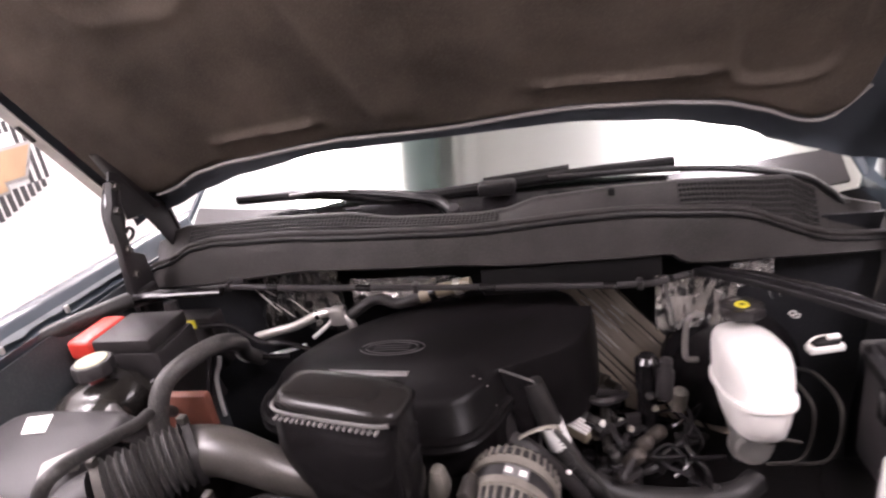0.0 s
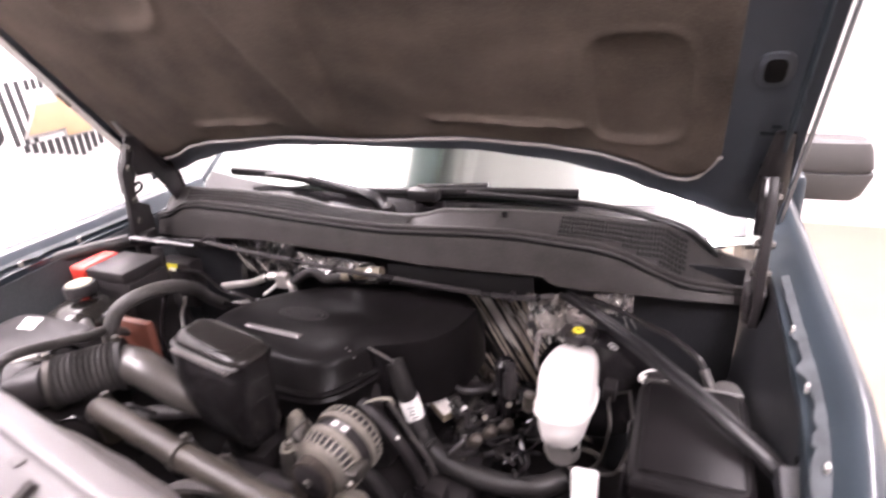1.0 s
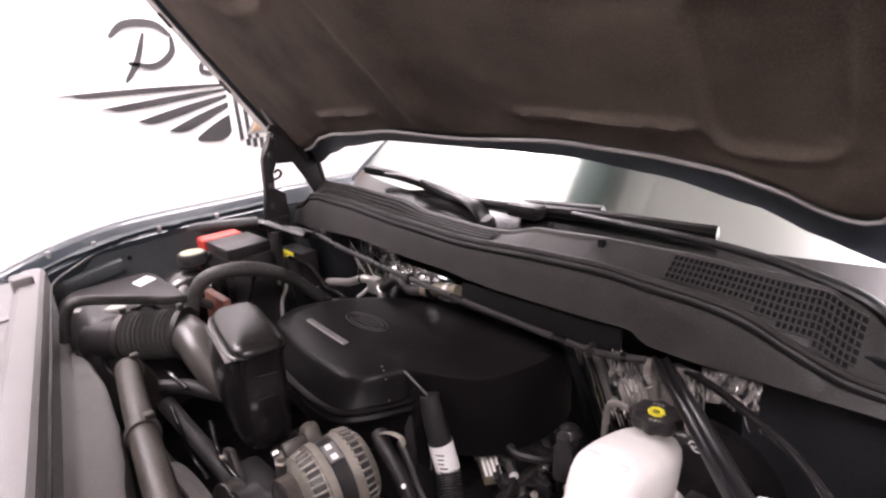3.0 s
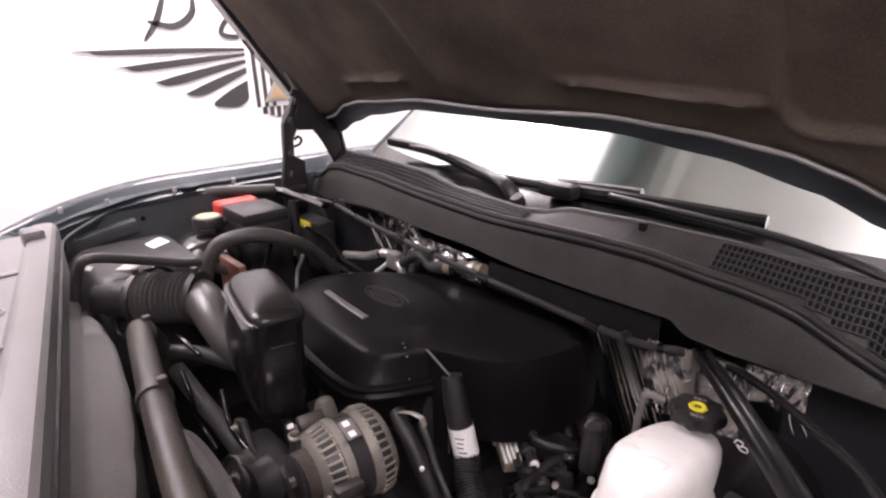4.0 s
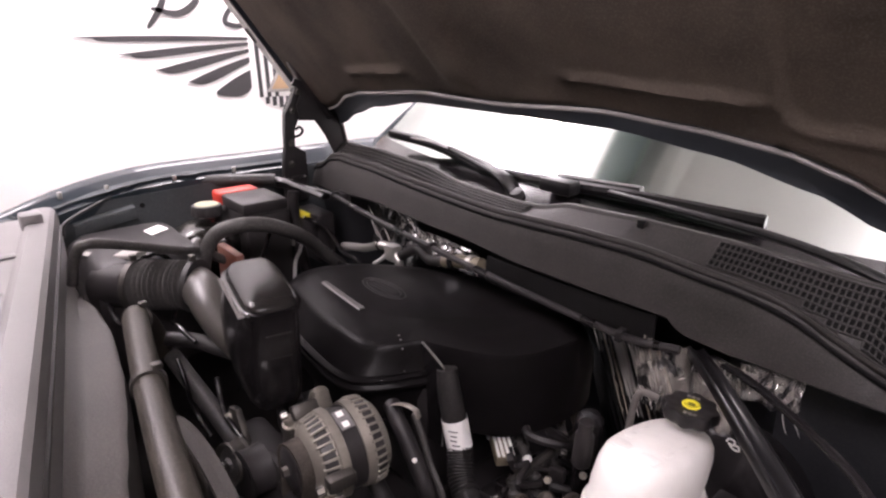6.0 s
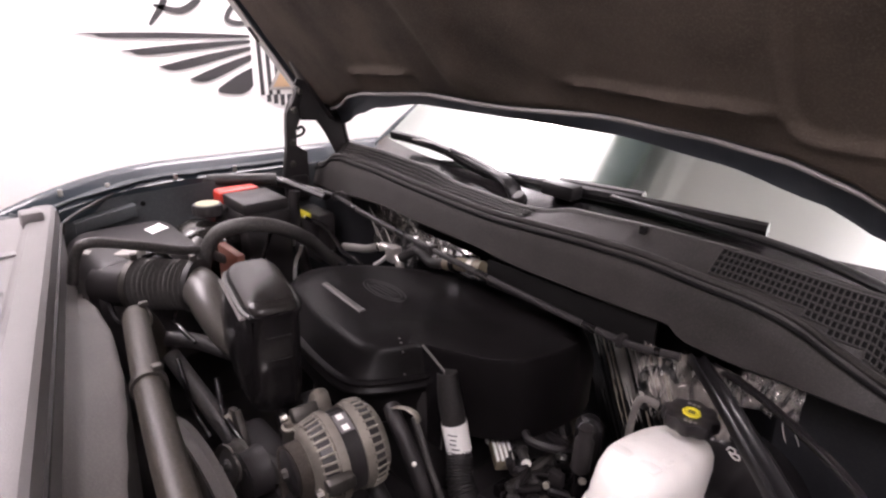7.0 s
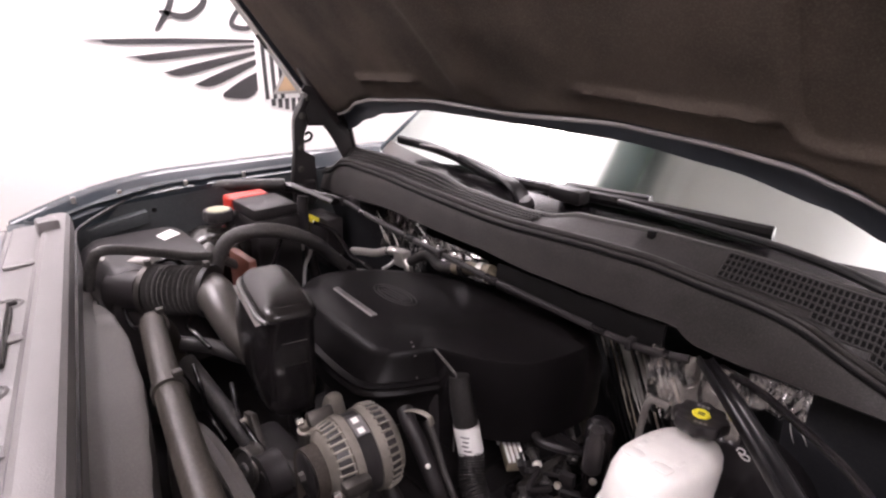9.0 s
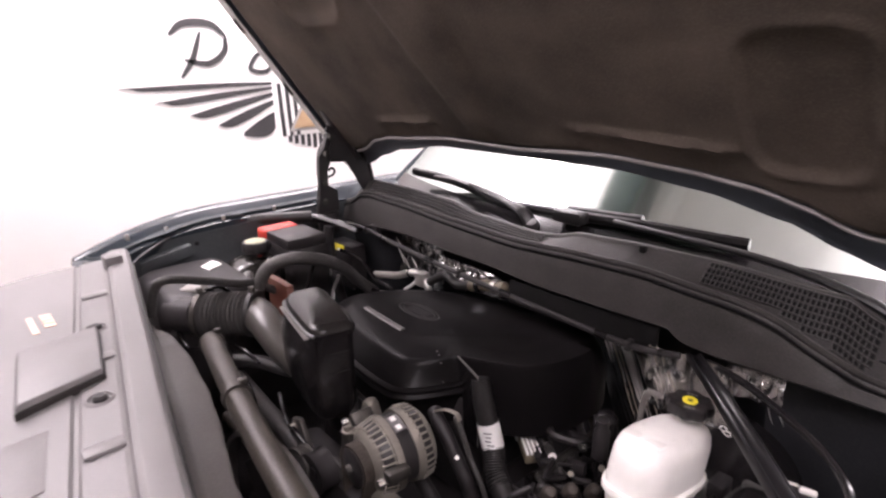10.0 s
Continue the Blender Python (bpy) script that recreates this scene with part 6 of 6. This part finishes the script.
for pts, r in (([(-0.60, 0.86, 1.10), (-0.55, 0.88, 1.08), (-0.48, 0.90, 1.04), (-0.40, 0.91, 1.03)], 0.007), ([(-0.575, 0.87, 1.14), (-0.52, 0.90, 1.12), (-0.46, 0.91, 1.07), (-0.40, 0.915, 1.06), (-0.33, 0.92, 1.03)], 0.006),
               ([(-0.70, 0.62, 1.12), (-0.72, 0.50, 1.13), (-0.70, 0.38, 1.12), (-0.66, 0.30, 1.08)], 0.006), ([(-0.48, 0.36, 1.09), (-0.42, 0.36, 1.06), (-0.36, 0.38, 1.07), (-0.30, 0.40, 1.02)], 0.005),
               ([(-0.40, 0.47, 1.075), (-0.34, 0.44, 1.065), (-0.28, 0.43, 1.085), (-0.22, 0.44, 1.07)], 0.004)):
    hose("loose_wire", pts, r, BLACK_GLOSS, "loose black wire in the engine bay", "wire", sides=8)
cyl = thing("strut_cylinder", (0.362, 0.85, 0.85), "upright black cylinder beside the brake reservoir", "cylinder")
part("barrel", lathe([(0.012, 0.0), (0.02, 0.004), (0.02, 0.11), (0.023, 0.114), (0.023, 0.175), (0.015, 0.185), (0.001, 0.187)], aim((0.362, 0.85, 0.86), (0, 0, 1)), 22), BLACK_GLOSS, cyl)
part("rod", lathe([(0.008, -0.09), (0.008, 0.0)], aim((0.362, 0.85, 0.86), (0, 0, 1)), 12), ALLOY_DARK, cyl)
lp = thing("pipe_loop", (0.44, 0.85, 1.0), "dull looped pipe beside the brake reservoir", "pipe")
part("loop", tube([(0.462, 0.86, 1.122), (0.437, 0.852, 1.122), (0.430, 0.85, 1.08), (0.432, 0.85, 1.038), (0.452, 0.855, 1.03)], 0.0055, 10), SHROUD, lp)
part("fitting", lathe([(0.012, 0), (0.015, 0.003), (0.015, 0.04), (0.009, 0.046)], aim((0.415, 0.84, 0.93), (0.1, 0, 1)), 14), ALLOY, lp)
tn = thing("coolant_sensor", (0.385, 0.82, 0.95), "dusty dark sensor on the engine", "sensor")
part("body", lathe([(0.010, 0), (0.015, 0.005), (0.015, 0.06), (0.011, 0.066), (0.011, 0.085), (0.001, 0.087)], aim((0.385, 0.80, 0.985), (0.05, -0.05, 1)), 16), BLACK, tn)
part("tip", lathe([(0.006, 0), (0.008, 0.002), (0.006, 0.012)], aim((0.36, 0.79, 1.0), (-0.3, -1, 0.4)), 10), STEEL, tn)
bl = thing("bracket_bolt", (0.058, 0.44, 1.02), "dull bolt on the tensioner bracket", "bolt")
part("head", lathe([(0.001, 0.014), (0.009, 0.014), (0.0105, 0.012), (0.0105, 0.004), (0.015, 0.003), (0.015, 0)], aim((0.045, 0.488, 1.019), (0, -0.2, 1)), 12), ALLOY, bl)
part("arm", box(0.026, 0.062, 0.476, 0.500, 0.95, 1.020, 0.008, taper=0.9), ALLOY_DARK, bl)
har = thing("engine_harness", (0.28, 0.75, 0.85), "tangled black engine wiring harness", "wiring")
hr = random.Random(23)
for k in range(22):
    x, y, z = hr.uniform(0.22, 0.42), hr.uniform(0.71, 0.92), hr.uniform(0.84, 0.93)
    pts = [Vector((x, y, z))]
    for q in range(4):
        pts.append(pts[-1] + Vector((hr.uniform(-0.05, 0.06), hr.uniform(-0.05, 0.05), hr.uniform(-0.035, 0.03))))
    part("wire", tube(pts, hr.choice((0.003, 0.004, 0.006, 0.008)), 8, 6), hr.choice((BLACK, BLACK_GLOSS, RUBBER, BLACK_GLOSS)), har)
for k in range(4):
    x, y, z = hr.uniform(0.24, 0.40), hr.uniform(0.72, 0.88), hr.uniform(0.87, 0.94)
    part("bolt", lathe([(0.001, 0.008), (0.006, 0.008), (0.007, 0.0)], aim((x, y, z), (hr.uniform(-0.3, 0.5), -1, 0.6)), 8), ALLOY, har)

# rubber boots over the plugs of the driver's bank
for bx, by, bz in ((0.325, 0.735, 0.905), (0.345, 0.775, 0.90), (0.300, 0.705, 0.875), (0.372, 0.81, 0.895)):
    boot = thing("plug_boot", (bx, by, bz - 0.03), "dusty grey rubber boot over a spark plug", "plug boot", "boots along the cylinder bank")
    bt = aim((bx, by, bz), (0.5, -0.35, 0.8))
    part("boot", lathe([(0.009, -0.03), (0.013, -0.022), (0.015, 0.0), (0.014, 0.014), (0.009, 0.021), (0.001, 0.023)], bt, 16), BELT, boot)
    part("wire", tube([bt @ Vector((0, 0, -0.028)), bt @ Vector((-0.02, 0.01, -0.05)), bt @ Vector((-0.06, 0.03, -0.045))], 0.0045, 8), BLACK, boot)

# ---- front of the engine: tensioner, hoses and brackets ----
ten = thing("belt_tensioner", (-0.02, 0.43, 0.93), "dark belt tensioner with a grooved pulley", "tensioner")
TP = aim((-0.015, 0.415, 0.945), (0.15, -1, 0.15))
part("pulley", lathe([(0.010, -0.016), (0.030, -0.014), (0.036, -0.016), (0.038, -0.012), (0.034, -0.008), (0.034, 0.008), (0.038, 0.012), (0.036, 0.016), (0.028, 0.010), (0.012, 0.012)], TP, 36), ALLOY_DARK, ten)
part("pulley_face", lathe([(0.001, 0.016), (0.010, 0.016), (0.013, 0.012), (0.024, 0.011), (0.026, 0.013)], TP, 28), RUBBER_GREY, ten)
part("arm", slab([(-0.03, -0.02), (0.02, -0.03), (0.09, 0.0), (0.10, 0.02), (0.07, 0.035), (0.0, 0.025)], -0.03, -0.018, 0.004, TP), RUBBER_GREY, ten)
part("bolt", lathe([(0.001, 0.024), (0.007, 0.024), (0.008, 0.016)], TP, 6), STEEL, ten)
for name, pts, r, m, lab in (("bypass_hose", [(-0.27, 0.41, 1.03), (-0.20, 0.42, 1.0), (-0.12, 0.43, 0.97), (-0.07, 0.45, 0.91), (-0.06, 0.47, 0.83)], 0.016, RUBBER_GREY, "dusty black coolant hose behind the fan"),
                             ("lower_radiator_hose", [(-0.22, 0.36, 0.98), (-0.12, 0.37, 0.95), (-0.03, 0.375, 0.90), (0.04, 0.38, 0.84)], 0.014, HOSE_TAN, "dusty black hose behind the fan"),
                             ("sensor_lead", [(-0.16, 0.45, 1.02), (-0.12, 0.44, 0.985), (-0.07, 0.43, 0.99), (-0.03, 0.44, 0.96)], 0.005, BLACK_GLOSS, "black sensor lead on the engine front"),
                             ("sensor_lead", [(-0.20, 0.40, 1.06), (-0.17, 0.40, 1.02), (-0.18, 0.41, 0.96), (-0.14, 0.42, 0.92)], 0.004, BLACK_GLOSS, "black sensor lead on the engine front")):
    hose(name, pts, r, m, lab, "hose" if "hose" in name else "wire")
mb = thing("mount_bracket", (-0.08, 0.45, 0.95), "dull cast bracket on the front of the engine", "bracket")
part("plate", slab([(-0.10, 0.90), (-0.04, 0.89), (-0.03, 0.96), (-0.06, 1.01), (-0.09, 1.0)], -0.006, 0.006, 0.003, Matrix.Translation((0, 0.445, 0)) @ Matrix(((1, 0, 0, 0), (0, 0, -1, 0), (0, 1, 0, 0), (0, 0, 0, 1)))), ALLOY_DARK, mb)
for bx, bz in ((-0.075, 0.99), (-0.085, 0.92), (-0.048, 0.94)):
    part("bolt", lathe([(0.001, 0.010), (0.007, 0.010), (0.008, 0.002), (0.012, 0.0)], aim((bx, 0.437, bz), (0, -1, 0)), 6), ALLOY, mb)
